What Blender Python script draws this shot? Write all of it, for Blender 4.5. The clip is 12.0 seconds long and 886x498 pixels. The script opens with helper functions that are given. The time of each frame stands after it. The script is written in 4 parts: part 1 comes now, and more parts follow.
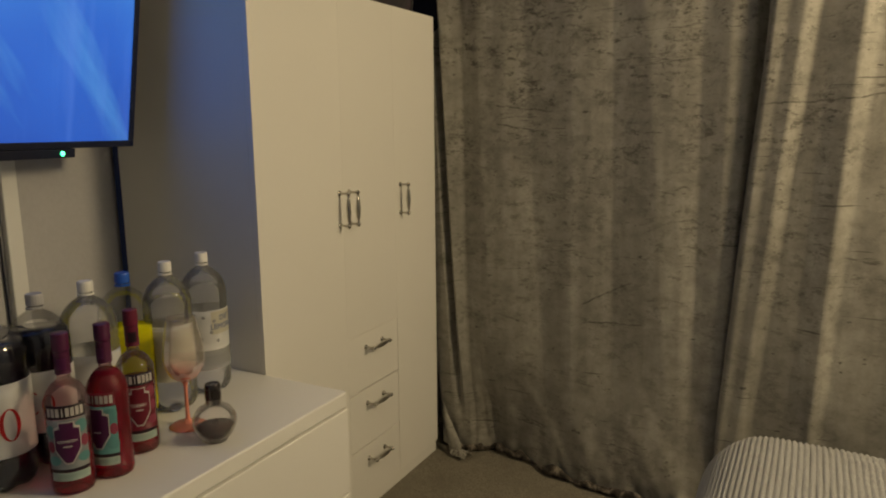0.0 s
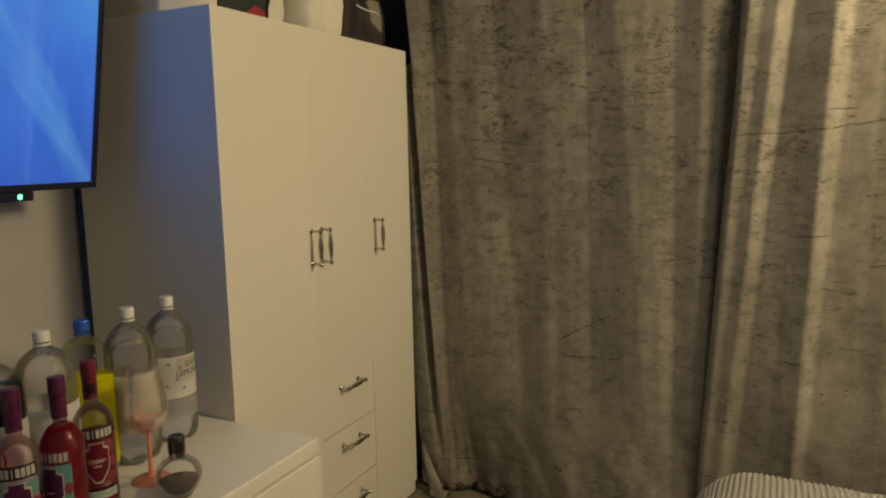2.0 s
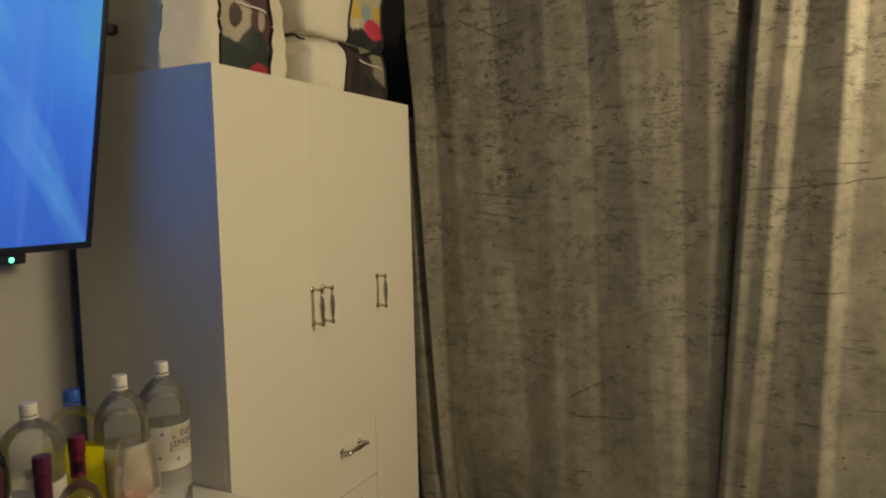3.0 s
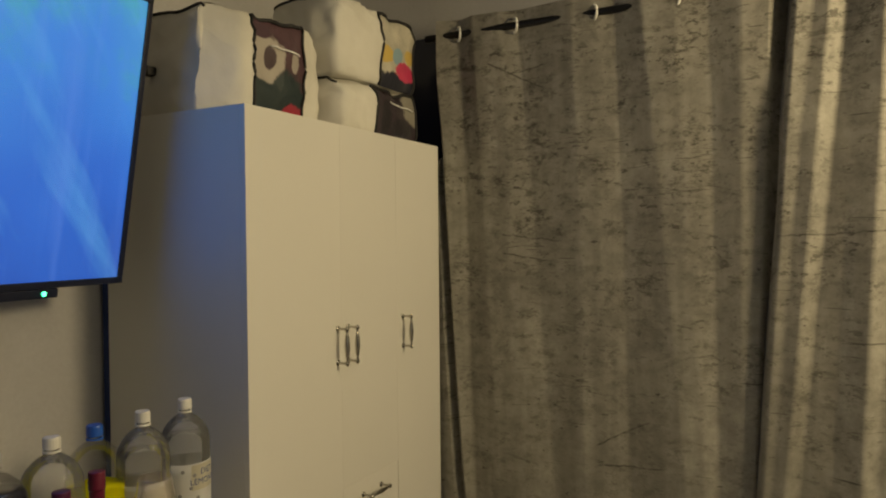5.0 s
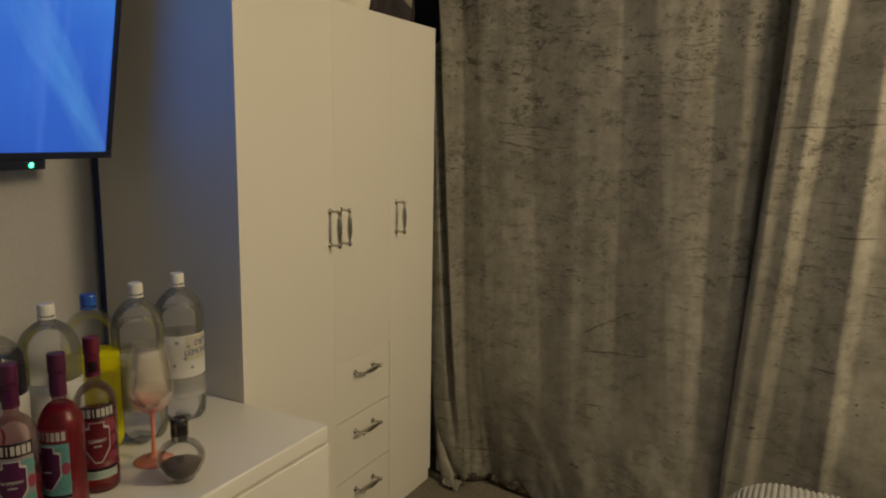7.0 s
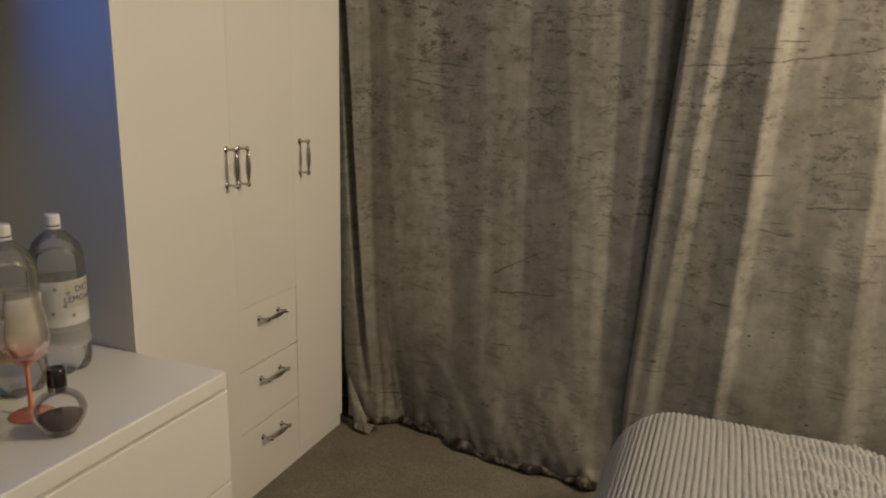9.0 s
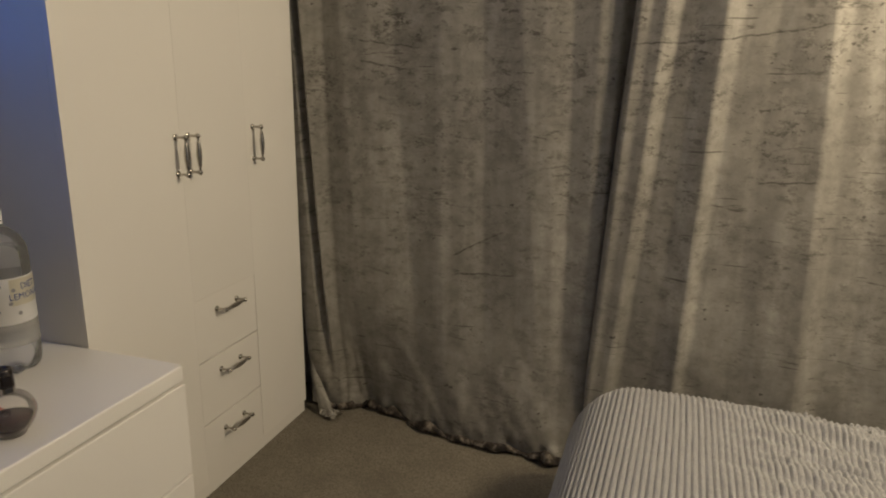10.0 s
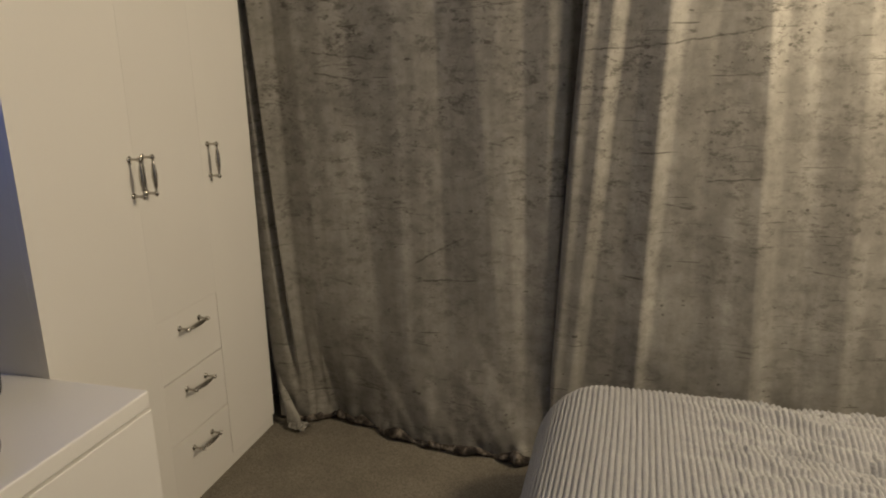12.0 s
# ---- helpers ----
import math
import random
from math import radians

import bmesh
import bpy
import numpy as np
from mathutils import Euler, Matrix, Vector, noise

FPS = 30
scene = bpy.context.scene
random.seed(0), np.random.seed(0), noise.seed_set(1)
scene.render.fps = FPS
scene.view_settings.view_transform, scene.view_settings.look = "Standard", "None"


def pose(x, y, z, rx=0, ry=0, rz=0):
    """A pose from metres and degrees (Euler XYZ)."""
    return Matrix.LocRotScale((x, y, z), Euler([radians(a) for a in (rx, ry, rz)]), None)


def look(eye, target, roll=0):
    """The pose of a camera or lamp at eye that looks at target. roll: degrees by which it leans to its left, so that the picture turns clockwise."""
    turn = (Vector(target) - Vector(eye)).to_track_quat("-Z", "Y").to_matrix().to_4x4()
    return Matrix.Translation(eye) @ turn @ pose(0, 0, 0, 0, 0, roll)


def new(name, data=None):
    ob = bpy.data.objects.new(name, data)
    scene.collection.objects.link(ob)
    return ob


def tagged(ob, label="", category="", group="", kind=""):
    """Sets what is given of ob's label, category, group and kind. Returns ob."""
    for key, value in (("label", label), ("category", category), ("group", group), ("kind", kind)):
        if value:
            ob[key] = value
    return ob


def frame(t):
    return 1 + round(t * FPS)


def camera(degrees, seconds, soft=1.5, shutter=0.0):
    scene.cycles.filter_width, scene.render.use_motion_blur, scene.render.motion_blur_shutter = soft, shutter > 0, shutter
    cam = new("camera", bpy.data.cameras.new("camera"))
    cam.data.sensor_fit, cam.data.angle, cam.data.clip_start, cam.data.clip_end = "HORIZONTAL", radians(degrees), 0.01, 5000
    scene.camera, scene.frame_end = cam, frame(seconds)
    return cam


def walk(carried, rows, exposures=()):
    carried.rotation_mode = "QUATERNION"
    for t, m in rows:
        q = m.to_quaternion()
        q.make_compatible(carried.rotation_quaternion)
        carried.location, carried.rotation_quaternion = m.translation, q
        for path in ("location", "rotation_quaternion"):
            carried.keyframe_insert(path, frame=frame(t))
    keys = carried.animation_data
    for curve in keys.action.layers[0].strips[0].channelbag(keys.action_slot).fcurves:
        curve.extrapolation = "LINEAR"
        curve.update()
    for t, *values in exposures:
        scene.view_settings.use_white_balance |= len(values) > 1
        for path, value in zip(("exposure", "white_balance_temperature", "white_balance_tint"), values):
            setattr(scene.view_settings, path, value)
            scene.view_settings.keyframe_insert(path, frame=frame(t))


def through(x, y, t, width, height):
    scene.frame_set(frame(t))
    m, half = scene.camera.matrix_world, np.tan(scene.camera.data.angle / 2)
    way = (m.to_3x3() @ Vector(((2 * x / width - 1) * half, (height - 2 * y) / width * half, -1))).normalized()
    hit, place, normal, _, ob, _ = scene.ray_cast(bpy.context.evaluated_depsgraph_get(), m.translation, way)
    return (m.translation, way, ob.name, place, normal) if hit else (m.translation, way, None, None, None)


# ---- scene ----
cam = camera(64.2, 12.0, soft=2.0)
PATH = [
    (0, (1.288, -1.409, 1.277), (0.375, 0.336, 0.929), -0.5),
    (0.5, (1.296, -1.385, 1.284), (0.392, 0.368, 0.954), -0.8),
    (1, (1.29, -1.376, 1.278), (0.396, 0.384, 0.959), -1.0),
    (1.5, (1.296, -1.371, 1.287), (0.412, 0.397, 0.982), -1.2),
    (2, (1.285, -1.362, 1.298), (0.416, 0.419, 1.026), -1.2),
    (2.5, (1.264, -1.342, 1.309), (0.4, 0.447, 1.076), -1.3),
    (3, (1.239, -1.315, 1.333), (0.373, 0.481, 1.184), -1.4),
    (3.5, (1.248, -1.309, 1.345), (0.332, 0.467, 1.263), -1.5),
    (3.7, (1.242, -1.307, 1.346), (0.316, 0.465, 1.301), -1.4),
    (5.3, (1.248, -1.302, 1.334), (0.298, 0.458, 1.295), -0.1),
    (5.5, (1.254, -1.301, 1.333), (0.301, 0.456, 1.264), 0.1),
    (6, (1.27, -1.299, 1.334), (0.31, 0.447, 1.166), 0.3),
    (6.5, (1.257, -1.301, 1.316), (0.311, 0.443, 1.066), 0.7),
    (7, (1.264, -1.289, 1.299), (0.332, 0.452, 0.977), 0.9),
    (9, (1.282, -1.23, 1.261), (0.567, 0.582, 0.806), 1.5),
    (9.5, (1.288, -1.224, 1.255), (0.626, 0.603, 0.781), 1.1),
    (10, (1.295, -1.215, 1.27), (0.679, 0.619, 0.761), 0.6),
    (10.5, (1.306, -1.227, 1.28), (0.722, 0.616, 0.767), 0.1),
    (11, (1.308, -1.217, 1.284), (0.748, 0.635, 0.778), -0.4),
    (11.5, (1.306, -1.227, 1.293), (0.769, 0.634, 0.793), -0.8),
    (12, (1.298, -1.229, 1.305), (0.788, 0.635, 0.792), -1.2),
]
walk(cam, [(t, look(eye, target, roll)) for t, eye, target, roll in PATH],
     [(0.0, -0.13, 6880, 6), (1.5, -0.12, 7400, 5), (2.5, -0.08, 7450, 5), (3.5, -0.08, 7050, 2), (5.5, -0.08, 7150, 2), (6.0, -0.16, 7150, 4), (7.0, -0.20, 6820, 6), (9.0, 0.01, 6080, 12), (12.0, 0.06, 6000, 13)])

# ---- light ----
FLOOR = -0.045
world = bpy.data.worlds.new("night")
scene.world = world
world.use_nodes = True
world.node_tree.nodes["Background"].inputs[0].default_value = (0.02, 0.022, 0.03, 1)
world.node_tree.nodes["Background"].inputs[1].default_value = 0.05


def lamp(name, place, power, colour, size):
    data = bpy.data.lights.new(name, "POINT")
    data.energy, data.color, data.shadow_soft_size = power, colour, size
    ob = new(name, data)
    ob.location = place
    return ob


lamp("bedside_bulb", (2.5, 0.28, 2.0), 108, (1.0, 0.785, 0.475), 0.17)
SCREEN_POWER = 1.0


# ---- materials ----
class Nodes:
    """A short way to wire a node material."""

    def __init__(self, name):
        self.mat = bpy.data.materials.new(name)
        self.mat.use_nodes = True
        self.tree = self.mat.node_tree
        self.bsdf = self.tree.nodes["Principled BSDF"]
        self.out = self.tree.nodes["Material Output"]

    def add(self, kind, **values):
        node = self.tree.nodes.new(kind)
        for key, value in values.items():
            setattr(node, key, value)
        return node

    def link(self, a, b):
        self.tree.links.new(a, b)

    def coords(self, scale=(1, 1, 1), where="Object"):
        tc, mp = self.add("ShaderNodeTexCoord"), self.add("ShaderNodeMapping")
        mp.inputs["Scale"].default_value = scale
        self.link(tc.outputs[where], mp.inputs["Vector"])
        return mp.outputs["Vector"]

    def noise(self, scale, vector=None, detail=4.0, rough=0.55):
        n = self.add("ShaderNodeTexNoise")
        n.inputs["Scale"].default_value, n.inputs["Detail"].default_value, n.inputs["Roughness"].default_value = scale, detail, rough
        self.link(vector if vector is not None else self.coords(), n.inputs["Vector"])
        return n.outputs["Fac"]

    def ramp(self, fac, stops):
        r = self.add("ShaderNodeValToRGB")
        el = r.color_ramp.elements
        while len(el) < len(stops):
            el.new(0.5)
        for e, (p, c) in zip(el, stops):
            e.position = p
            e.color = (*c, 1) if len(c) == 3 else c
        self.link(fac, r.inputs["Fac"])
        return r.outputs["Color"]

    def mix(self, fac, a, b, how="MIX"):
        m = self.add("ShaderNodeMix", data_type="RGBA", blend_type=how)
        for value, slot in ((fac, 0), (a, 6), (b, 7)):
            if hasattr(value, "is_linked"):
                self.link(value, m.inputs[slot])
            elif isinstance(value, tuple):
                m.inputs[slot].default_value = (*value, 1)
            else:
                m.inputs[slot].default_value = value
        return m.outputs[2]

    def math(self, how, a, b=0.0):
        m = self.add("ShaderNodeMath", operation=how)
        for k, v in enumerate((a, b)):
            if hasattr(v, "is_linked"):
                self.link(v, m.inputs[k])
            else:
                m.inputs[k].default_value = v
        return m.outputs[0]

    def bump(self, height, strength, distance=0.002):
        b = self.add("ShaderNodeBump")
        b.inputs["Strength"].default_value, b.inputs["Distance"].default_value = strength, distance
        self.link(height, b.inputs["Height"])
        self.link(b.outputs["Normal"], self.bsdf.inputs["Normal"])

    def set(self, **values):
        for key, value in values.items():
            self.bsdf.inputs[key.replace("_", " ").title().replace("Ior", "IOR")].default_value = value
        return self


def painted(name, colour, rough=0.4, vary=0.05, grain=60.0, bumpy=0.05, coat=0.0, metal=0.0, piece=0.0):
    n = Nodes(name)
    small = n.noise(grain)
    large = n.noise(3.1)
    c2 = tuple(max(0, v * (1 - vary * 2)) for v in colour)
    both = n.math("ADD", n.math("MULTIPLY", small, 0.35), n.math("MULTIPLY", large, 0.65))
    tone = n.ramp(both, [(0.3, c2), (0.7, colour)])
    if piece:
        tone = n.mix(n.math("MULTIPLY", n.add("ShaderNodeObjectInfo").outputs["Random"], piece), tone, tuple(v * 0.5 for v in colour))
    n.link(tone, n.bsdf.inputs["Base Color"])
    n.link(n.ramp(large, [(0.3, (rough * 0.85,) * 3), (0.7, (min(1, rough * 1.15),) * 3)]), n.bsdf.inputs["Roughness"])
    n.bsdf.inputs["Metallic"].default_value = metal
    n.bsdf.inputs["Coat Weight"].default_value = coat
    if bumpy:
        n.bump(small, bumpy)
    return n.mat


def clear(name, tint, gloss=0.75, milk=0.035):
    """Thin clear plastic or glass: what is behind shows through, with a little milkiness and a mirror sheen at a slant."""
    n = Nodes(name)
    t, g, m, f = n.add("ShaderNodeBsdfTransparent"), n.add("ShaderNodeBsdfGlossy"), n.add("ShaderNodeMixShader"), n.add("ShaderNodeFresnel")
    d, m2 = n.add("ShaderNodeBsdfDiffuse"), n.add("ShaderNodeMixShader")
    t.inputs["Color"].default_value = (*tint, 1)
    d.inputs["Color"].default_value = (0.8 * tint[0], 0.8 * tint[1], 0.8 * tint[2], 1)
    g.inputs["Roughness"].default_value = 0.035
    f.inputs["IOR"].default_value = 1.45
    m2.inputs[0].default_value = milk
    n.link(t.outputs[0], m2.inputs[1])
    n.link(d.outputs[0], m2.inputs[2])
    n.link(n.math("MULTIPLY", f.outputs[0], gloss), m.inputs[0])
    n.link(m2.outputs[0], m.inputs[1])
    n.link(g.outputs[0], m.inputs[2])
    n.link(m.outputs[0], n.out.inputs["Surface"])
    return n.mat


def liquid(name, colour, ior=1.33, rough=0.02, through=1.0):
    n = Nodes(name)
    n.bsdf.inputs["Base Color"].default_value = (*colour, 1)
    n.bsdf.inputs["Transmission Weight"].default_value = through
    n.bsdf.inputs["IOR"].default_value = ior
    n.bsdf.inputs["Roughness"].default_value = rough
    return n.mat


def cloudy(name, colour):
    """A coloured drink that scatters light: it glows through where it is lit from behind."""
    n = Nodes(name)
    d, t, m = n.add("ShaderNodeBsdfDiffuse"), n.add("ShaderNodeBsdfTranslucent"), n.add("ShaderNodeMixShader")
    for node in (d, t):
        node.inputs["Color"].default_value = (*colour, 1)
    m.inputs[0].default_value = 0.45
    n.link(d.outputs[0], m.inputs[1])
    n.link(t.outputs[0], m.inputs[2])
    n.link(m.outputs[0], n.out.inputs["Surface"])
    return n.mat


def crease(n, x, z, a, b, width=0.003):
    """A mask along one fold line of the cloth, from a to b in (x, z), fading at its ends and fraying a little."""
    (x0, z0), (x1, z1) = a, b
    long = math.hypot(x1 - x0, z1 - z0)
    dx, dz = (x1 - x0) / long, (z1 - z0) / long
    ux, uz = n.math("SUBTRACT", x, x0), n.math("SUBTRACT", z, z0)
    along = n.math("ADD", n.math("MULTIPLY", ux, dx / long), n.math("MULTIPLY", uz, dz / long))
    off = n.math("ABSOLUTE", n.math("SUBTRACT", n.math("MULTIPLY", uz, dx), n.math("MULTIPLY", ux, dz)))
    near = n.ramp(n.math("DIVIDE", off, width * 2), [(0.25, (1, 1, 1)), (0.6, (0, 0, 0))])
    ends = n.ramp(along, [(0.0, (0, 0, 0)), (0.06, (1, 1, 1)), (0.9, (0.8, 0.8, 0.8)), (1.0, (0, 0, 0))])
    return n.math("MULTIPLY", near, ends)


CREASES = [((0.241, 1.342), (0.47, 1.318)), ((0.247, 1.277), (0.422, 1.249)), ((1.14, 1.329), (1.35, 1.338)), ((1.335, 1.337), (1.66, 1.378)),
           ((0.581, 0.634), (0.765, 0.732)), ((0.583, 0.568), (0.811, 0.583)), ((0.194, 1.953), (0.417, 1.836)), ((0.271, 1.905), (0.427, 1.926)),
           ((1.505, 0.947), (1.66, 0.964))]


def velvet_material():
    """Crushed velvet: pale nap with sparse dark flecks in clusters, faint upright streaks and a few long creases."""
    n = Nodes("crushed_velvet")
    big = n.noise(1.0, n.coords((3.4, 3.4, 2.4)), 5, 0.62)
    tone = n.ramp(big, [(0.32, (0.175, 0.167, 0.150)), (0.68, (0.36, 0.345, 0.308))])
    nap = n.noise(1.0, n.coords((15, 15, 17)), 6, 0.7)
    tone = n.mix(0.42, tone, n.ramp(nap, [(0.36, (0.15, 0.142, 0.127)), (0.64, (0.44, 0.422, 0.38))]))
    streak = n.noise(1.0, n.coords((15, 15, 0.9)), 3, 0.5)
    tone = n.mix(n.ramp(streak, [(0.40, (0.4, 0.4, 0.4)), (0.62, (0, 0, 0))]), tone, (0.135, 0.127, 0.112))
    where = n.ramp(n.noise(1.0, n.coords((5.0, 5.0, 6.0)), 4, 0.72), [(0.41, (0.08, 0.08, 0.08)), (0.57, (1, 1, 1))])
    # Flecks weaken towards the bottom of the cloth.
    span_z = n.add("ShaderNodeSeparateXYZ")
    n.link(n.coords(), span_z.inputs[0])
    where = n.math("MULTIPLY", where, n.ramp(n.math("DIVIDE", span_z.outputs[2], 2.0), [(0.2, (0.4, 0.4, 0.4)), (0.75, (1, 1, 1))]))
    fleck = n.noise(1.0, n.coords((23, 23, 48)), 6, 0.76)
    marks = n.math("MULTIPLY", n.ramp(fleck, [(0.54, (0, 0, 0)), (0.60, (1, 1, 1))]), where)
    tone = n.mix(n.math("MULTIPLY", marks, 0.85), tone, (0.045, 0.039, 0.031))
    lone = n.noise(1.0, n.coords((30, 30, 62)), 3, 0.55)
    tone = n.mix(n.ramp(lone, [(0.69, (0, 0, 0)), (0.72, (0.8, 0.8, 0.8))]), tone, (0.05, 0.043, 0.035))
    dash = n.noise(1.0, n.coords((7, 7, 125)), 2, 0.45)
    tone = n.mix(n.ramp(dash, [(0.70, (0, 0, 0)), (0.735, (0.75, 0.75, 0.75))]), tone, (0.05, 0.043, 0.035))
    scuff = n.noise(1.0, n.coords((18, 18, 25)), 8, 0.8)
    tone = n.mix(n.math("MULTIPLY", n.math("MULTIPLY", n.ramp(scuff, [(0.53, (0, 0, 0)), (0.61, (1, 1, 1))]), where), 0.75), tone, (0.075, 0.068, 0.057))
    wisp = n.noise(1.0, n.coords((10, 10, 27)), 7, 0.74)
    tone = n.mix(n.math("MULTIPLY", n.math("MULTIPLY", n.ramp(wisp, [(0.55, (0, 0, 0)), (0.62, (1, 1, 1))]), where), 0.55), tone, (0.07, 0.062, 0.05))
    crack = n.noise(1.0, n.coords((1.4, 1.4, 15)), 5, 0.5)
    line = n.ramp(crack, [(0.493, (0, 0, 0)), (0.5, (1, 1, 1)), (0.507, (0, 0, 0))])
    gate = n.ramp(n.noise(1.0, n.coords((3.0, 3.0, 6.0)), 2), [(0.54, (0, 0, 0)), (0.60, (1, 1, 1))])
    tone = n.mix(n.math("MULTIPLY", n.math("MULTIPLY", line, gate), 0.85), tone, (0.05, 0.043, 0.035))
    # Crease shade is drawn as dark lines in the colour; no dent is modelled.
    split = n.add("ShaderNodeSeparateXYZ")
    n.link(n.coords(), split.inputs[0])
    wobble = n.math("MULTIPLY", n.math("SUBTRACT", n.noise(1.0, n.coords((22, 22, 9)), 4, 0.6), 0.5), 0.022)
    height = n.math("ADD", split.outputs["Z"], wobble)
    folds = None
    for a, b in CREASES:
        one = crease(n, split.outputs["X"], height, a, b)
        folds = one if folds is None else n.math("MAXIMUM", folds, one)
    worn = n.ramp(n.noise(1.0, n.coords((60, 60, 60)), 3), [(0.35, (0.35, 0.35, 0.35)), (0.55, (0.9, 0.9, 0.9))])
    tone = n.mix(n.math("MULTIPLY", folds, worn), tone, (0.05, 0.043, 0.035))
    n.link(tone, n.bsdf.inputs["Base Color"])
    n.set(roughness=0.6, sheen_weight=0.22, sheen_roughness=0.35)
    n.bsdf.inputs["Sheen Tint"].default_value = (0.9, 0.88, 0.82, 1)
    n.bump(n.math("ADD", nap, n.math("MULTIPLY", scuff, 0.6)), 0.3, 0.004)
    return n.mat


def carpet_material():
    n = Nodes("carpet")
    v = n.coords()
    tuft = n.noise(170, v, 4, 0.75)
    patch = n.noise(7, v, 4, 0.6)
    tone = n.mix(n.ramp(tuft, [(0.38, (0, 0, 0)), (0.62, (1, 1, 1))]), (0.115, 0.102, 0.078), (0.245, 0.22, 0.175))
    tone = n.mix(n.ramp(patch, [(0.35, (0, 0, 0)), (0.7, (0.5, 0.5, 0.5))]), tone, (0.105, 0.093, 0.070))
    n.link(tone, n.bsdf.inputs["Base Color"])
    n.set(roughness=0.95)
    n.bump(n.math("ADD", tuft, patch), 0.45, 0.005)
    return n.mat


def ribbed_material():
    n = Nodes("ribbed_blanket")
    v = n.coords()
    fluff = n.noise(260, v, 3, 0.65)
    patch = n.noise(6, v, 3)
    tone = n.mix(n.ramp(fluff, [(0.3, (0, 0, 0)), (0.7, (1, 1, 1))]), (0.225, 0.228, 0.235), (0.355, 0.358, 0.37))
    tone = n.mix(n.ramp(patch, [(0.4, (0, 0, 0)), (0.7, (0.35, 0.35, 0.35))]), tone, (0.26, 0.263, 0.27))
    n.link(tone, n.bsdf.inputs["Base Color"])
    n.set(roughness=0.9, sheen_weight=0.3)
    n.bump(fluff, 0.6, 0.004)
    return n.mat


def screen_material():
    """The television's bright blue picture: soft streaks of light, a hint of green foliage near the top."""
    n = Nodes("screen_picture")
    v = n.coords((1.0, 1.0, 1.0))
    turn, warp = n.add("ShaderNodeMapping"), n.add("ShaderNodeMapping")
    turn.inputs["Rotation"].default_value = (0.9, 0, 0)
    warp.inputs["Scale"].default_value = (1.5, 1.7, 9.0)
    n.link(v, turn.inputs["Vector"])
    n.link(turn.outputs["Vector"], warp.inputs["Vector"])
    streak = n.noise(1.0, warp.outputs["Vector"], 5, 0.5)
    blob = n.noise(2.2, v, 2, 0.4)
    sep = n.add("ShaderNodeSeparateXYZ")
    n.link(v, sep.inputs[0])
    high = n.math("ADD", n.math("DIVIDE", sep.outputs[2], 0.715), n.math("MULTIPLY", n.math("SUBTRACT", blob, 0.5), 0.9))
    tone = n.ramp(high, [(0.05, (0.022, 0.095, 0.52)), (0.3, (0.03, 0.14, 0.66)), (0.6, (0.05, 0.23, 0.78)), (0.9, (0.07, 0.33, 0.66))])
    tone = n.mix(n.ramp(streak, [(0.50, (0, 0, 0)), (0.66, (0.4, 0.4, 0.4)), (0.85, (0.15, 0.15, 0.15))]), tone, (0.12, 0.42, 0.86))
    drape = n.noise(1.0, n.coords((16, 16, 1.6)), 3, 0.5)
    tone = n.mix(n.ramp(drape, [(0.52, (0, 0, 0)), (0.72, (0.22, 0.22, 0.22))]), tone, (0.14, 0.30, 0.90))
    green = n.math("MULTIPLY", n.ramp(n.noise(7.0, v, 4, 0.65), [(0.50, (0, 0, 0)), (0.68, (1, 1, 1))]), n.ramp(high, [(0.5, (0, 0, 0)), (0.85, (0.6, 0.6, 0.6))]))
    tone = n.mix(green, tone, (0.06, 0.42, 0.30))
    n.link(tone, n.bsdf.inputs["Emission Color"])
    n.bsdf.inputs["Emission Strength"].default_value = SCREEN_POWER
    n.set(roughness=0.25)
    n.bsdf.inputs["Base Color"].default_value = (0.01, 0.01, 0.012, 1)
    return n.mat


def glow(name, colour, power):
    n = Nodes(name)
    n.bsdf.inputs["Emission Color"].default_value = (*colour, 1)
    n.bsdf.inputs["Emission Strength"].default_value = power
    return n.mat


def contents_material(name, ground, low, high, motifs):
    """Folded, printed bedding behind a clear window, with a plastic gloss over it.
    low, high: the window's corners in (y, z); motifs: centre and reach as shares of the window, and a colour."""
    n = Nodes(name)
    sep = n.add("ShaderNodeSeparateXYZ")
    n.link(n.coords(), sep.inputs[0])
    fray = n.math("MULTIPLY", n.math("SUBTRACT", n.noise(26, None, 4, 0.6), 0.5), 1.7)
    tone = n.ramp(n.noise(14, None, 4, 0.6), [(0.35, tuple(0.7 * c for c in ground)), (0.65, ground)])
    wide, tall = high[0] - low[0], high[1] - low[1]
    for fy, fz, ry, rz, colour in motifs:
        py = n.math("DIVIDE", n.math("SUBTRACT", sep.outputs[1], low[0] + fy * wide), ry * wide)
        pz = n.math("DIVIDE", n.math("SUBTRACT", sep.outputs[2], low[1] + fz * tall), rz * tall)
        far = n.math("ADD", n.math("ADD", n.math("MULTIPLY", py, py), n.math("MULTIPLY", pz, pz)), fray)
        tone = n.mix(n.ramp(n.math("DIVIDE", far, 2.0), [(0.40, (1, 1, 1)), (0.56, (0, 0, 0))]), tone, colour)
    n.link(tone, n.bsdf.inputs["Base Color"])
    n.set(roughness=0.5, coat_weight=0.9, coat_roughness=0.06)
    n.bump(n.noise(22, None, 2), 0.5, 0.01)
    return n.mat


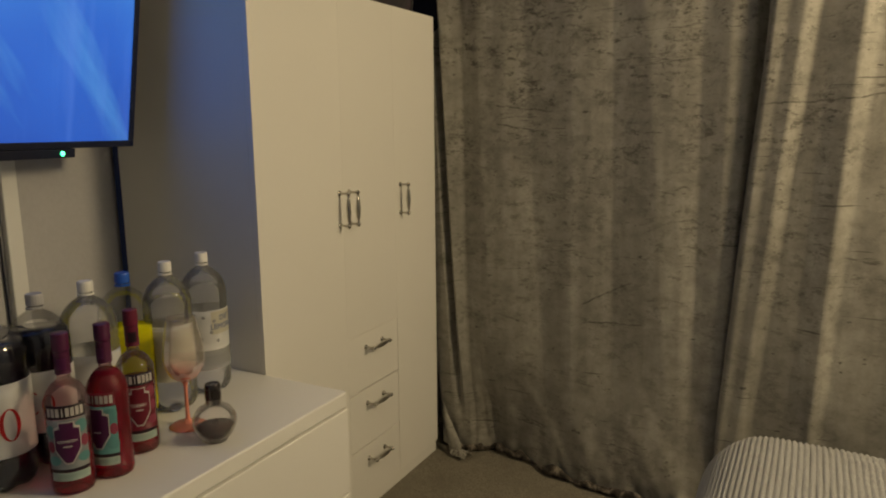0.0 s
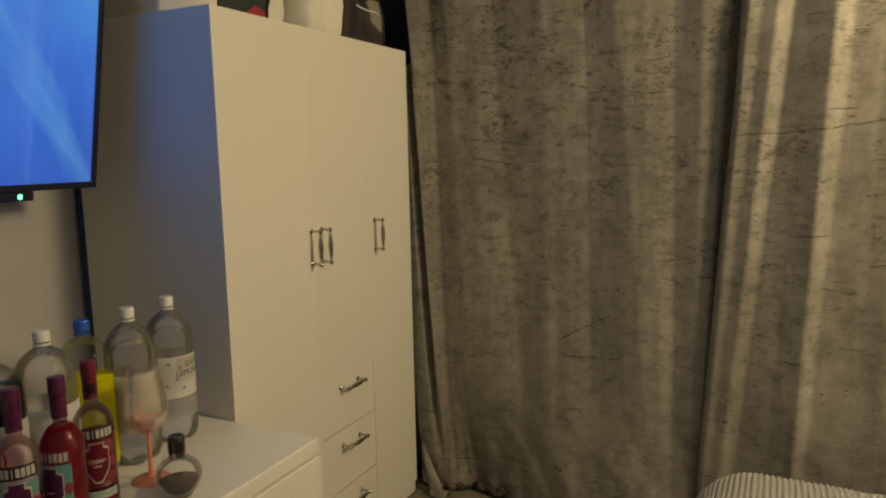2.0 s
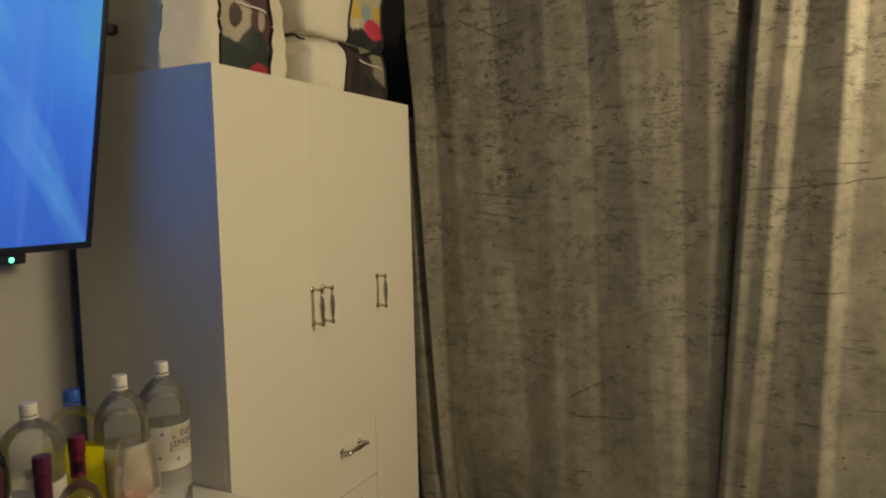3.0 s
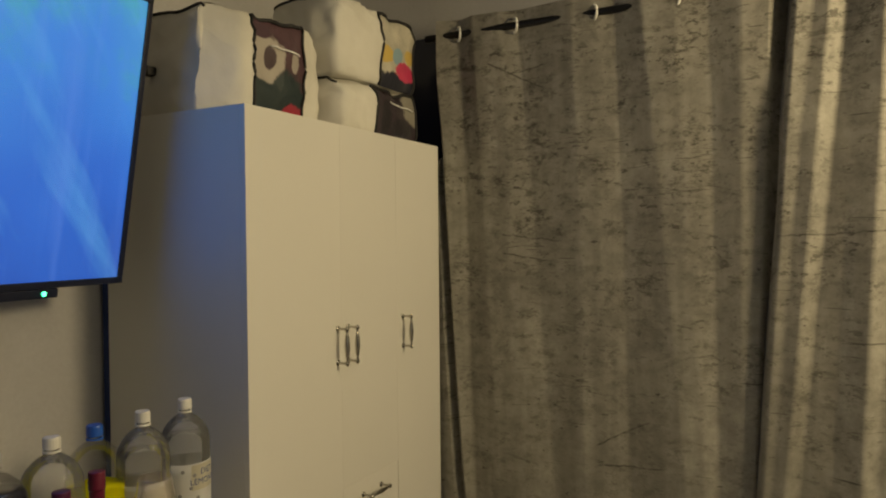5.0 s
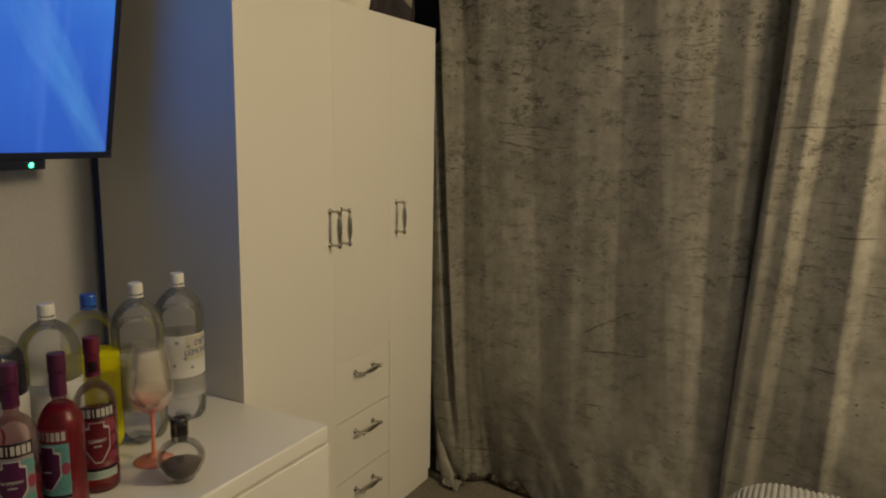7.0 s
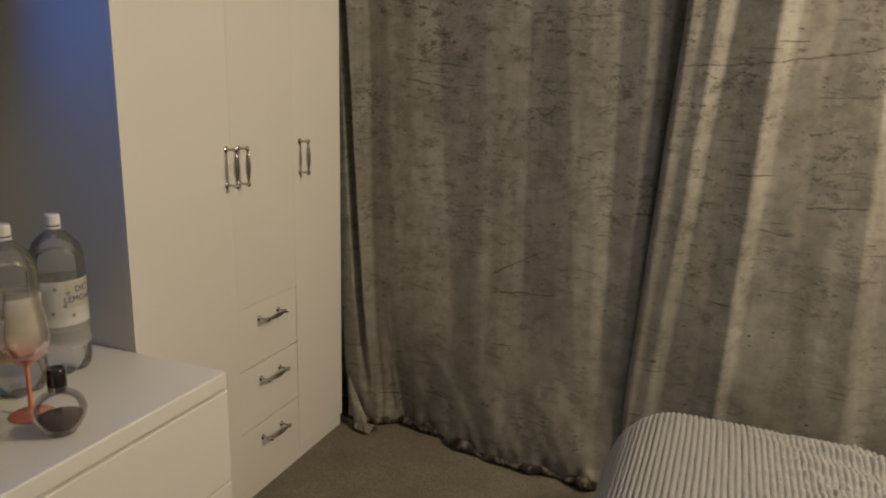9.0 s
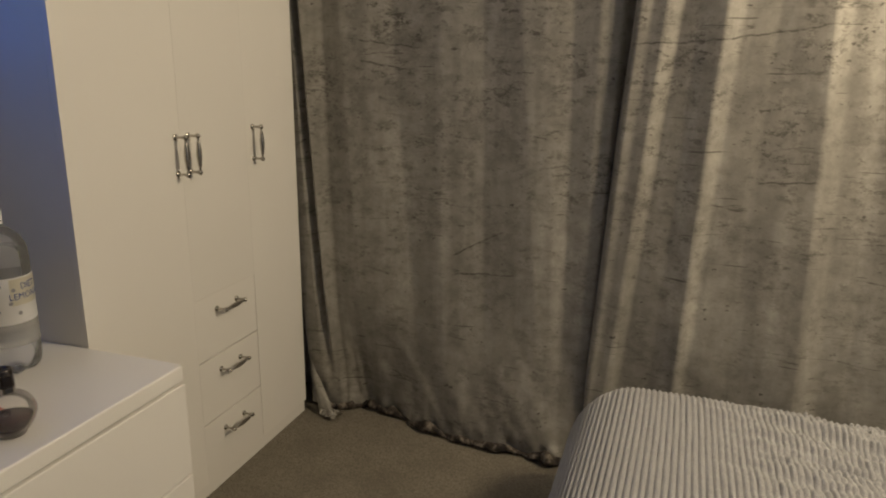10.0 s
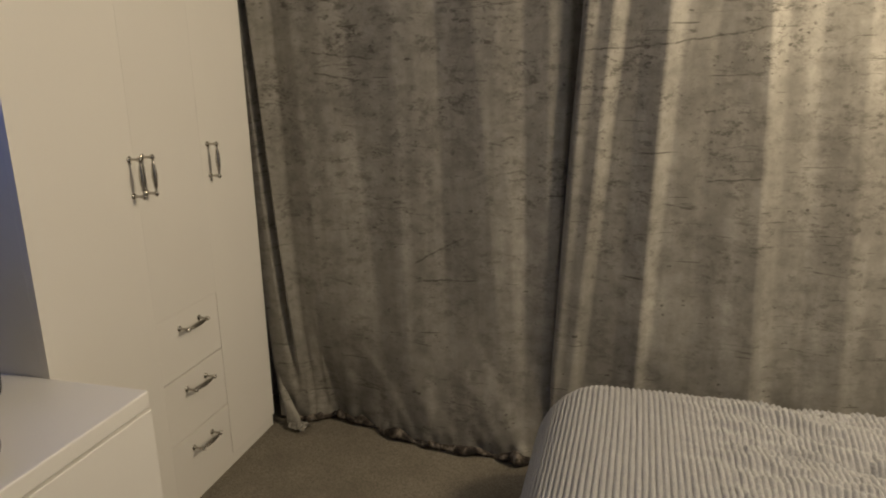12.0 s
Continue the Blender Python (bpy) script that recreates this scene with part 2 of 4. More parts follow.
def bag_material():
    """Thin cream non-woven cloth, crumpled and creased."""
    n = Nodes("cream_fabric")
    v = n.coords()
    fold, fine = n.noise(5, v, 3, 0.5), n.noise(160, v, 2)
    ridge = n.math("ABSOLUTE", n.math("SUBTRACT", n.noise(6, v, 2, 0.4), 0.5))
    n.link(n.ramp(fold, [(0.3, (0.62, 0.60, 0.545)), (0.7, (0.77, 0.75, 0.70))]), n.bsdf.inputs["Base Color"])
    n.set(roughness=0.75)
    n.bump(n.math("ADD", n.math("ADD", fold, n.math("MULTIPLY", ridge, -1.6)), n.math("MULTIPLY", fine, 0.03)), 0.5, 0.03)
    return n.mat


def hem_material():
    n = Nodes("dark_hem_blotch")
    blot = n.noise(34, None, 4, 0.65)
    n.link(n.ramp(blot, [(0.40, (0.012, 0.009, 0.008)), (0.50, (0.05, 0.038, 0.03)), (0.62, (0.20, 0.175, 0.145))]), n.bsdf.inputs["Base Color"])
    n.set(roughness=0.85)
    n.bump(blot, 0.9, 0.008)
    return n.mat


HEM_DARK = hem_material()
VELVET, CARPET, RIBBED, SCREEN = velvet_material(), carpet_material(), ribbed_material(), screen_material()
# The broad mottle puts soft shadow smudges into the wall's colour.
WALL = painted("wall_paint", (0.54, 0.535, 0.55), 0.7, 0.10, 90, 0.25)
# Invented colour for the unseen walls, to cool and fill the bounced light.
WALL_BOUNCE = painted("bounce_wall_blue", (0.24, 0.28, 0.38), 0.7, 0.04, 90, 0.25)
CEILING = painted("ceiling_paint", (0.55, 0.57, 0.62), 0.8, 0.03, 90, 0.2)
WHITE = painted("white_foil", (0.75, 0.735, 0.70), 0.42, 0.015, 140, 0.03, piece=0.09)
CHEST_WHITE = painted("white_lacquer", (0.78, 0.77, 0.745), 0.38, 0.015, 140, 0.02)
# Dark board with the television's blue glow put into its colour.
GLOW_BOARD = painted("glow_tinted_board", (0.012, 0.035, 0.16), 0.6, 0.05)
DARK_GAP = painted("carcass_edge", (0.22, 0.20, 0.17), 0.7, 0.05)
CHROME = painted("polished_nickel", (0.44, 0.42, 0.38), 0.2, 0.03, 40, 0.0, 0.0, 1.0)
# Black plastic; its slight blue is screen haze mixed into the colour.
BLACK_PLASTIC = painted("black_plastic", (0.012, 0.015, 0.034), 0.32, 0.05, 200, 0.05)
ROD_BLACK = painted("black_rod_metal", (0.018, 0.018, 0.02), 0.35, 0.05, 80, 0.0, 0.0, 0.6)
TRUNK_WHITE = painted("white_plastic", (0.84, 0.84, 0.82), 0.4, 0.02)
CAP_WHITE = painted("white_cap", (0.80, 0.79, 0.77), 0.4, 0.02)
CAP_BLUE = painted("blue_cap", (0.02, 0.11, 0.55), 0.35, 0.04)
CAP_GREY = painted("grey_cap", (0.42, 0.42, 0.45), 0.4, 0.04)
CAP_PURPLE = painted("plum_foil_cap", (0.085, 0.007, 0.05), 0.35, 0.08, 120, 0.08, 0.3)
CAP_CRIMSON = painted("crimson_foil_cap", (0.15, 0.008, 0.035), 0.35, 0.08, 120, 0.08, 0.3)
CLEAR = clear("clear_plastic", (0.985, 0.99, 0.99), 0.9, 0.12)
CLEAR_PINK = clear("pink_glass", (0.96, 0.84, 0.86), 0.7, 0.015)
GLASS = clear("clear_glass", (0.97, 0.97, 0.97), 0.8, 0.02)
WATER = liquid("clear_soda", (0.99, 0.995, 0.995), 1.14)
COLA = painted("dark_cola", (0.006, 0.006, 0.016), 0.08, 0.1, 30, 0.0, 0.5)
YELLOW = cloudy("yellow_soda", (1.0, 0.95, 0.02))
COLA_SHELL = clear("cola_bottle_plastic", (0.97, 0.97, 0.97), 0.5, 0.008)
RED = liquid("red_spirit", (0.55, 0.006, 0.05), 1.30, 0.03, 0.8)
SMOKE = liquid("smoky_perfume", (0.10, 0.055, 0.05), 1.15, 0.05, 0.45)
LABEL_CREAM = painted("cream_label", (0.80, 0.77, 0.66), 0.5, 0.05, 40)
LABEL_WHITE = painted("white_label", (0.90, 0.90, 0.90), 0.45, 0.04, 40)
LABEL_RED = painted("red_print", (0.62, 0.03, 0.04), 0.45, 0.05, 40)
LABEL_BLUE = painted("navy_print", (0.03, 0.08, 0.30), 0.5, 0.03, 40)
LABEL_BLACK = painted("black_print", (0.035, 0.015, 0.025), 0.4, 0.05, 40)
LABEL_TEAL = painted("teal_print", (0.22, 0.55, 0.55), 0.45, 0.12, 30)
LABEL_MINT = painted("pale_mint_band", (0.55, 0.70, 0.64), 0.45, 0.05, 40)
LABEL_PLUM = painted("plum_shield", (0.14, 0.02, 0.11), 0.4, 0.08, 40)
LABEL_CHERRY = painted("cherry_shield", (0.26, 0.02, 0.045), 0.4, 0.08, 40)
LABEL_CORAL = painted("coral_print", (0.50, 0.09, 0.16), 0.45, 0.12, 30)
LABEL_HAZE = painted("pale_grey_film", (0.42, 0.46, 0.49), 0.4, 0.12, 30)
LETTER = painted("pale_letters", (0.80, 0.76, 0.74), 0.5, 0.02)
PEACH = painted("peach_lustre_glass", (0.72, 0.24, 0.16), 0.2, 0.06, 30, 0.0, 0.6)
BAG = bag_material()
PIPING = painted("black_piping", (0.015, 0.014, 0.016), 0.6, 0.05)
SHADE_NAVY = painted("shade_navy", (0.012, 0.016, 0.045), 0.12, 0.05)
BEDBASE = painted("grey_bed_fabric", (0.16, 0.16, 0.175), 0.9, 0.08, 300, 0.3)
PLATE_SMOKE = clear("smoked_glass", (0.99, 0.985, 0.98), 0.7, 0.08)


# ---- mesh helpers ----
def thing(name, place=(0, 0, 0), label="", category="", group="", kind="", turn=0.0):
    ob = new(name)
    ob.empty_display_size = 0.05
    ob.matrix_world = pose(*place, 0, 0, turn)
    return tagged(ob, label, category, group, kind)


def finish(name, bm, material, smooth=False):
    bmesh.ops.recalc_face_normals(bm, faces=bm.faces)
    mesh = bpy.data.meshes.new(name)
    bm.to_mesh(mesh)
    bm.free()
    mesh.materials.append(material)
    if smooth:
        mesh.polygons.foreach_set("use_smooth", [True] * len(mesh.polygons))
    return new(name, mesh)


def part(name, bm, material, parent, label="", smooth=False):
    ob = finish(name, bm, material, smooth)
    ob.parent = parent
    return tagged(ob, label)


def box(x0, x1, y0, y1, z0, z1, bevel=0.0, segments=2):
    bm = bmesh.new()
    bmesh.ops.create_cube(bm, size=1.0)
    for v in bm.verts:
        v.co = Vector((x0 + (v.co.x + 0.5) * (x1 - x0), y0 + (v.co.y + 0.5) * (y1 - y0), z0 + (v.co.z + 0.5) * (z1 - z0)))
    if bevel:
        bmesh.ops.bevel(bm, geom=list(bm.edges), offset=bevel, segments=segments, profile=0.6, affect="EDGES")
    return bm


def lathe(profile, steps=36, closed=True):
    """A solid of revolution round z from (radius, height) pairs."""
    bm = bmesh.new()
    rings = []
    for r, z in profile:
        if r < 1e-5:
            rings.append([bm.verts.new((0, 0, z))])
        else:
            rings.append([bm.verts.new((r * math.cos(a), r * math.sin(a), z)) for a in (2 * math.pi * k / steps for k in range(steps))])
    for a, b in zip(rings, rings[1:]):
        for k in range(steps):
            k2 = (k + 1) % steps
            if len(a) == 1 and len(b) == 1:
                continue
            if len(a) == 1:
                bm.faces.new((a[0], b[k], b[k2]))
            elif len(b) == 1:
                bm.faces.new((a[k], b[0], a[k2]))
            else:
                bm.faces.new((a[k], b[k], b[k2], a[k2]))
    return bm


def smooth_profile(points, n=6):
    """Catmull-Rom through (radius, height) pairs."""
    out = []
    pts = [points[0], *points, points[-1]]
    for i in range(1, len(pts) - 2):
        p0, p1, p2, p3 = (Vector(p) for p in pts[i - 1:i + 3])
        for k in range(n):
            t = k / n
            q = 0.5 * (2 * p1 + (p2 - p0) * t + (2 * p0 - 5 * p1 + 4 * p2 - p3) * t * t + (3 * p1 - p0 - 3 * p2 + p3) * t ** 3)
            out.append((max(0.0, q.x), q.y))
    return out + [points[-1]]


def tube(points, radius, steps=8, closed=False):
    """A round cord along points."""
    bm = bmesh.new()
    pts = [Vector(p) for p in points]
    rings = []
    n = len(pts)
    for i, p in enumerate(pts):
        d = pts[(i + 1) % n] - pts[i - 1] if closed else pts[min(i + 1, n - 1)] - pts[max(i - 1, 0)]
        q = d.to_track_quat("Z", "Y")
        rings.append([bm.verts.new(p + q @ Vector((radius * math.cos(a), radius * math.sin(a), 0))) for a in (2 * math.pi * k / steps for k in range(steps))])
    pairs = list(zip(rings, rings[1:])) + ([(rings[-1], rings[0])] if closed else [])
    for a, b in pairs:
        for k in range(steps):
            bm.faces.new((a[k], a[(k + 1) % steps], b[(k + 1) % steps], b[k]))
    if not closed:
        bm.faces.new(rings[0])
        bm.faces.new(rings[-1])
    return bm


def join(*parts):
    """Several bmeshes as one."""
    bm = parts[0]
    for other in parts[1:]:
        mesh = bpy.data.meshes.new("joined")
        other.to_mesh(mesh)
        other.free()
        bm.from_mesh(mesh)
        bpy.data.meshes.remove(mesh)
    return bm


def moved(bm, m):
    bmesh.ops.transform(bm, matrix=m, verts=bm.verts)
    return bm


def wrap(radius, mid, z0, z1, half, thick=0.0004, rows=10, cols=14):
    """A thin label bent round a bottle. mid: the angle it faces in degrees; half(t): half its width in metres at height t from 0 to 1."""
    bm = bmesh.new()
    grid = []
    for i in range(rows + 1):
        t = i / rows
        w = half(t) if callable(half) else half
        grid.append([bm.verts.new(((radius + thick) * math.cos(a), (radius + thick) * math.sin(a), z0 + t * (z1 - z0)))
                     for a in (radians(mid) + (2 * k / cols - 1) * w / radius for k in range(cols + 1))])
    for a, b in zip(grid, grid[1:]):
        for k in range(cols):
            bm.faces.new((a[k], a[k + 1], b[k + 1], b[k]))
    bmesh.ops.solidify(bm, geom=list(bm.faces), thickness=thick * 0.5)
    return bm


def ring_mark(radius, mid, z, half, tall, stroke, gap=0.0):
    """A flat oval ring, thick at its sides, bent round a bottle; gap opens it on one side, in radians either way."""
    bm = bmesh.new()
    rows = []
    for t in span(gap, 2 * math.pi - gap, 36):
        pair = []
        for w, h in ((half, tall), (half - stroke, tall - 0.3 * stroke)):
            a = radians(mid) + w * math.cos(t) / radius
            pair.append(bm.verts.new((radius * math.cos(a), radius * math.sin(a), z + h * math.sin(t))))
        rows.append(pair)
    for p, q in zip(rows, rows[1:]):
        bm.faces.new((p[0], q[0], q[1], p[1]))
    bmesh.ops.solidify(bm, geom=list(bm.faces), thickness=0.0004)
    return bm


def lettering(text, size, radius, mid, z, thick=0.0008):
    """Words in the built-in font, bent round a bottle."""
    curve = bpy.data.curves.new("text", "FONT")
    curve.body, curve.size, curve.align_x, curve.resolution_u = text, size, "CENTER", 2
    ob = bpy.data.objects.new("text", curve)
    scene.collection.objects.link(ob)
    mesh = bpy.data.meshes.new_from_object(ob.evaluated_get(bpy.context.evaluated_depsgraph_get()))
    bpy.data.objects.remove(ob)
    bm = bmesh.new()
    bm.from_mesh(mesh)
    bpy.data.meshes.remove(mesh)
    bmesh.ops.triangulate(bm, faces=bm.faces)
    for v in bm.verts:
        a = radians(mid) + v.co.x / radius
        v.co = Vector(((radius + thick) * math.cos(a), (radius + thick) * math.sin(a), z + v.co.y))
    return bm


def sheet(xs, zs, place):
    """A bent sheet: place(u, v) over two rows of numbers."""
    verts = [place(u, v) for v in zs for u in xs]
    n = len(xs)
    faces = [(j * n + i, j * n + i + 1, (j + 1) * n + i + 1, (j + 1) * n + i) for j in range(len(zs) - 1) for i in range(n - 1)]
    bm = bmesh.new()
    mesh = bpy.data.meshes.new("sheet")
    mesh.from_pydata(verts, [], faces)
    bm.from_mesh(mesh)
    bpy.data.meshes.remove(mesh)
    return bm


def span(a, b, n):
    return [a + (b - a) * k / n for k in range(n + 1)]


# ---- the room ----
WEST, NORTH, EAST, SOUTH, TOP = -0.56, 1.22, 4.0, -2.7, 2.42


def structure(name, bm, material, label, category):
    return tagged(finish(name, bm, material), label, category, kind="structure")


structure("floor", box(WEST - 0.1, EAST + 0.1, SOUTH - 0.1, NORTH + 0.1, FLOOR - 0.1, FLOOR), CARPET, "short taupe grey carpet, slightly worn", "floor")
structure("ceiling", box(WEST - 0.1, EAST + 0.1, SOUTH - 0.1, NORTH + 0.1, TOP, TOP + 0.1), CEILING, "plain white painted ceiling", "ceiling")
structure("wall_west", box(WEST - 0.12, WEST, SOUTH - 0.1, NORTH + 0.1, FLOOR, TOP), WALL, "pale grey painted plaster wall behind the television", "wall")
structure("wall_east", box(EAST, EAST + 0.12, SOUTH - 0.1, NORTH + 0.1, FLOOR, TOP), WALL_BOUNCE, "unseen closing wall, blue grey to cool the bounced light", "wall")
structure("wall_south", box(WEST, EAST, SOUTH - 0.12, SOUTH, FLOOR, TOP), WALL_BOUNCE, "unseen closing wall, blue grey to cool the bounced light", "wall")
structure("wall_north", box(WEST, EAST, NORTH, NORTH + 0.12, FLOOR, TOP), WALL, "pale grey painted plaster wall behind the curtains", "wall")
# Added dark sheet: gives the shaded gap between bags and curtain its navy.
win = structure("gap_panel", box(-0.42, 2.5, NORTH - 0.012, NORTH - 0.002, 0.95, 2.14), SHADE_NAVY, "navy panel added for the shaded gap behind the curtains", "window")


# ---- wardrobe ----
def bow_handle(length=0.1, reach=0.034):
    """A bar on two turned posts, standing out along x, upright along z."""
    post = smooth_profile([(0.0085, 0), (0.0085, 0.003), (0.005, 0.006), (0.0035, 0.016), (0.0045, 0.026), (0.0068, 0.031), (0.0068, 0.036), (0.003, 0.040), (0.0, 0.0405)], 4)
    turn = pose(0, 0, 0, 0, 90, 0)
    posts = [moved(lathe(post, 14), pose(0, 0, s * length / 2) @ turn) for s in (-1, 1)]
    grip = smooth_profile([(0.0, -length / 2 - 0.008), (0.0035, -length / 2 - 0.006), (0.0032, -length / 2 + 0.012), (0.0052, -length / 2 + 0.020), (0.0078, 0.0),
                           (0.0052, length / 2 - 0.020), (0.0032, length / 2 - 0.012), (0.0035, length / 2 + 0.006), (0.0, length / 2 + 0.008)], 4)
    return join(posts[0], posts[1], moved(lathe(grip, 14), pose(reach, 0, 0)))


W_TOP, W_DEEP, W_WIDE = 1.668, 0.52, 0.99
SEAM1, SEAM2 = 0.386, 0.694
DRAWERS = [(0.4005, 0.5932), (0.1975, 0.3965), (0.003, 0.1935)]


def build_wardrobe():
    w = thing("wardrobe", (0, 0, FLOOR), "tall white three-door wardrobe with three drawers and nickel handles", "wardrobe")
    z = -FLOOR
    f = -0.019
    part("side_panel", box(-W_DEEP, f, 0, 0.018, 0, W_TOP + z, 0.0002), WHITE, w)
    part("side_panel", box(-W_DEEP, f, W_WIDE - 0.018, W_WIDE, 0, W_TOP + z, 0.0008), WHITE, w)
    part("top_panel", box(-W_DEEP, f, 0.0185, W_WIDE - 0.0185, W_TOP + z - 0.018, W_TOP + z, 0.0008), WHITE, w)
    part("back_panel", box(-W_DEEP - 0.024, -W_DEEP - 0.0005, 0.0, W_WIDE, 0.0, W_TOP + z - 0.004), GLOW_BOARD, w, "dark backing board, blue screen glow in its colour")
    part("bottom_panel", box(-W_DEEP + 0.005, f - 0.004, 0.0185, W_WIDE - 0.0185, 0.046, 0.062), DARK_GAP, w)
    for y in (SEAM1, SEAM2):
        part("divider", box(-W_DEEP + 0.005, f - 0.003, y - 0.008, y + 0.008, 0.063, W_TOP + z - 0.0185), DARK_GAP, w)
    part("drawer_rail", box(-W_DEEP + 0.005, f - 0.003, SEAM1 + 0.0085, SEAM2 - 0.0085, 0.59 + z, 0.606 + z), DARK_GAP, w)
    part("plinth", box(-0.030, -0.008, 0.0, W_WIDE, 0.0, -FLOOR - 0.001, 0.001), WHITE, w, "white kickboard")
    door_z0, door_z1 = 0.003 + z, W_TOP + z
    spans = [(0.0, SEAM1 - 0.0002, door_z0), (SEAM1 + 0.0002, SEAM2 - 0.0002, 0.5940 + z), (SEAM2 + 0.0003, W_WIDE, door_z0)]
    pulls = [0.366, 0.418, 0.730]
    for (y0, y1, z0), y in zip(spans, pulls):
        d = part("door", box(f + 0.0003, 0.0, y0, y1, z0, door_z1, 0.0003), WHITE, w)
        part("handle", moved(bow_handle(), pose(0, y, 1.02 + z)), CHROME, d, "turned nickel bow handle", True)
    for z0, z1 in DRAWERS:
        d = part("drawer", box(f + 0.0003, 0.0, SEAM1 + 0.0002, SEAM2 - 0.0022, z0 + z, z1 + z, 0.0004), WHITE, w)
        part("handle", moved(bow_handle(), pose(0, 0.537, z0 + 0.742 * (z1 - z0) + z) @ pose(0, 0, 0, 90, 0, 0)), CHROME, d, "turned nickel bow handle", True)


build_wardrobe()


# ---- chest of drawers ----
C_TOP, C_FRONT, C_BACK, C_NEAR = 0.606, 0.273, -0.335, -1.62


def build_chest():
    z = -FLOOR
    c = thing("chest_of_drawers", (0, 0, FLOOR), "low wide white chest of drawers with plain handleless fronts", "chest of drawers")
    slab = box(C_BACK, C_FRONT - 0.001, C_NEAR, -0.001, C_TOP + z - 0.040, C_TOP + z)
    corner = [e for e in slab.edges if all(v.co.x > C_FRONT - 0.01 and v.co.y > -0.02 for v in e.verts)]
    bmesh.ops.bevel(slab, geom=corner, offset=0.010, segments=4, profile=0.5, affect="EDGES")
    bmesh.ops.bevel(slab, geom=[e for e in slab.edges if e.calc_length() > 0.0005 and len(e.link_faces) == 2 and e.calc_face_angle() > 0.6], offset=0.006, segments=3, profile=0.6, affect="EDGES")
    part("top", slab, CHEST_WHITE, c, "white top, lightly rounded edges")
    part("end_panel", box(C_BACK, C_FRONT - 0.024, -0.040, -0.014, 0, C_TOP + z - 0.0425, 0.001), CHEST_WHITE, c)
    part("end_panel", box(C_BACK, C_FRONT - 0.024, C_NEAR, C_NEAR + 0.026, 0, C_TOP + z - 0.0425, 0.001), CHEST_WHITE, c)
    part("back_panel", box(C_BACK, C_BACK + 0.006, C_NEAR + 0.027, -0.041, 0.03, C_TOP + z - 0.043), DARK_GAP, c)
    part("centre_panel", box(C_BACK + 0.007, C_FRONT - 0.03, -0.822, -0.802, 0.03, C_TOP + z - 0.043), DARK_GAP, c)
    part("front_rail", box(C_FRONT - 0.034, C_FRONT - 0.0205, C_NEAR + 0.027, -0.041, 0.03, C_TOP + z - 0.043), CHEST_WHITE, c)
    rows = [(0.333, 0.5605), (0.115, 0.3275), (-0.035, 0.103)]
    for y0, y1 in ((-0.808, -0.003), (C_NEAR, -0.813)):
        for z0, z1 in rows:
            part("drawer_front", box(C_FRONT - 0.020, C_FRONT, y0, y1, z0 + z, z1 + z, 0.004, 3), CHEST_WHITE, c)


build_chest()


# ---- television ----
def build_television():
    """On a wall arm, turned and tipped a little down."""
    width, high = 1.23, 0.715
    m = Matrix.Translation((-0.320, -0.111, 1.2270)) @ pose(0, 0, 0, 0, 0, TV_TURN) @ pose(0, 0, 0, TV_ROLL, 0, 0) @ pose(0, 0, 0, 0, TV_TIP, 0)
    tv = thing("television", (0, 0, 0), "wall-mounted black flat television showing a bright blue picture", "television")
    tv.matrix_world = m
    b = 0.016
    part("bezel", box(-0.012, 0.004, -width, 0, 0, b, 0.002), BLACK_PLASTIC, tv)
    part("bezel", box(-0.012, 0.004, -width, 0, high - b, high, 0.002), BLACK_PLASTIC, tv)
    part("bezel", box(-0.012, 0.004, -b, 0, b, high - b, 0.002), BLACK_PLASTIC, tv)
    part("bezel", box(-0.012, 0.004, -width, -width + b, b, high - b, 0.002), BLACK_PLASTIC, tv)
    part("screen", box(-0.008, 0.0, -width + b, -b, b, high - b), SCREEN, tv, "lit screen with a blue moving picture")
    part("back_shell", join(box(-0.022, -0.0125, -width, 0, 0, high, 0.004), box(-0.06, -0.0225, -width + 0.14, -0.14, 0.03, high - 0.18, 0.012)), BLACK_PLASTIC, tv)
    sensor = part("sensor_bar", box(-0.016, 0.006, -0.62, -0.195, -0.022, -0.0005, 0.003), BLACK_PLASTIC, tv, "black sensor strip under the screen")
    part("standby_light", moved(lathe(smooth_profile([(0.0, 0), (0.005, 0), (0.006, 0.001), (0.004, 0.003), (0.0, 0.0035)], 3), 12), pose(0.006, -0.234, -0.011, 0, 90, 0)), glow("green_led", (0.02, 1.0, 0.35), 6.0), sensor, "small green power light")
    part("wall_arm", join(box(-0.410, -0.06, -0.68, -0.62, 0.26, 0.34, 0.006), box(-0.085, -0.06, -0.78, -0.52, 0.16, 0.44, 0.004)), BLACK_PLASTIC, tv, "black steel mounting arm")


TV_TURN, TV_ROLL, TV_TIP = 9.8, -0.4, 8.9
build_television()


# ---- cable trunking ----
trunk = thing("cable_trunking", (WEST, -0.315, C_TOP - 0.3), "white plastic cable trunking fixed upright on the wall", "cable trunking")
part("cover", box(0, 0.022, -0.021, 0.021, 0, 1.15, 0.005, 3), TRUNK_WHITE, trunk)
part("cable", tube([(0.006, -0.034 + 0.003 * math.sin(z * 4), z) for z in span(0, 1.1, 24)], 0.0028), BLACK_PLASTIC, trunk, "thin dark lead")


# ---- curtains ----
ROD_Y, ROD_Z = 1.0, 2.07
HEM1 = ((-0.02, 1.03), (0.03, 1.05), (0.06, 1.07), (0.13, 1.09), (0.19, 1.105), (0.32, 1.08), (0.49, 1.01), (0.64, 0.965), (0.79, 0.95), (0.94, 0.945), (1.2, 0.96))
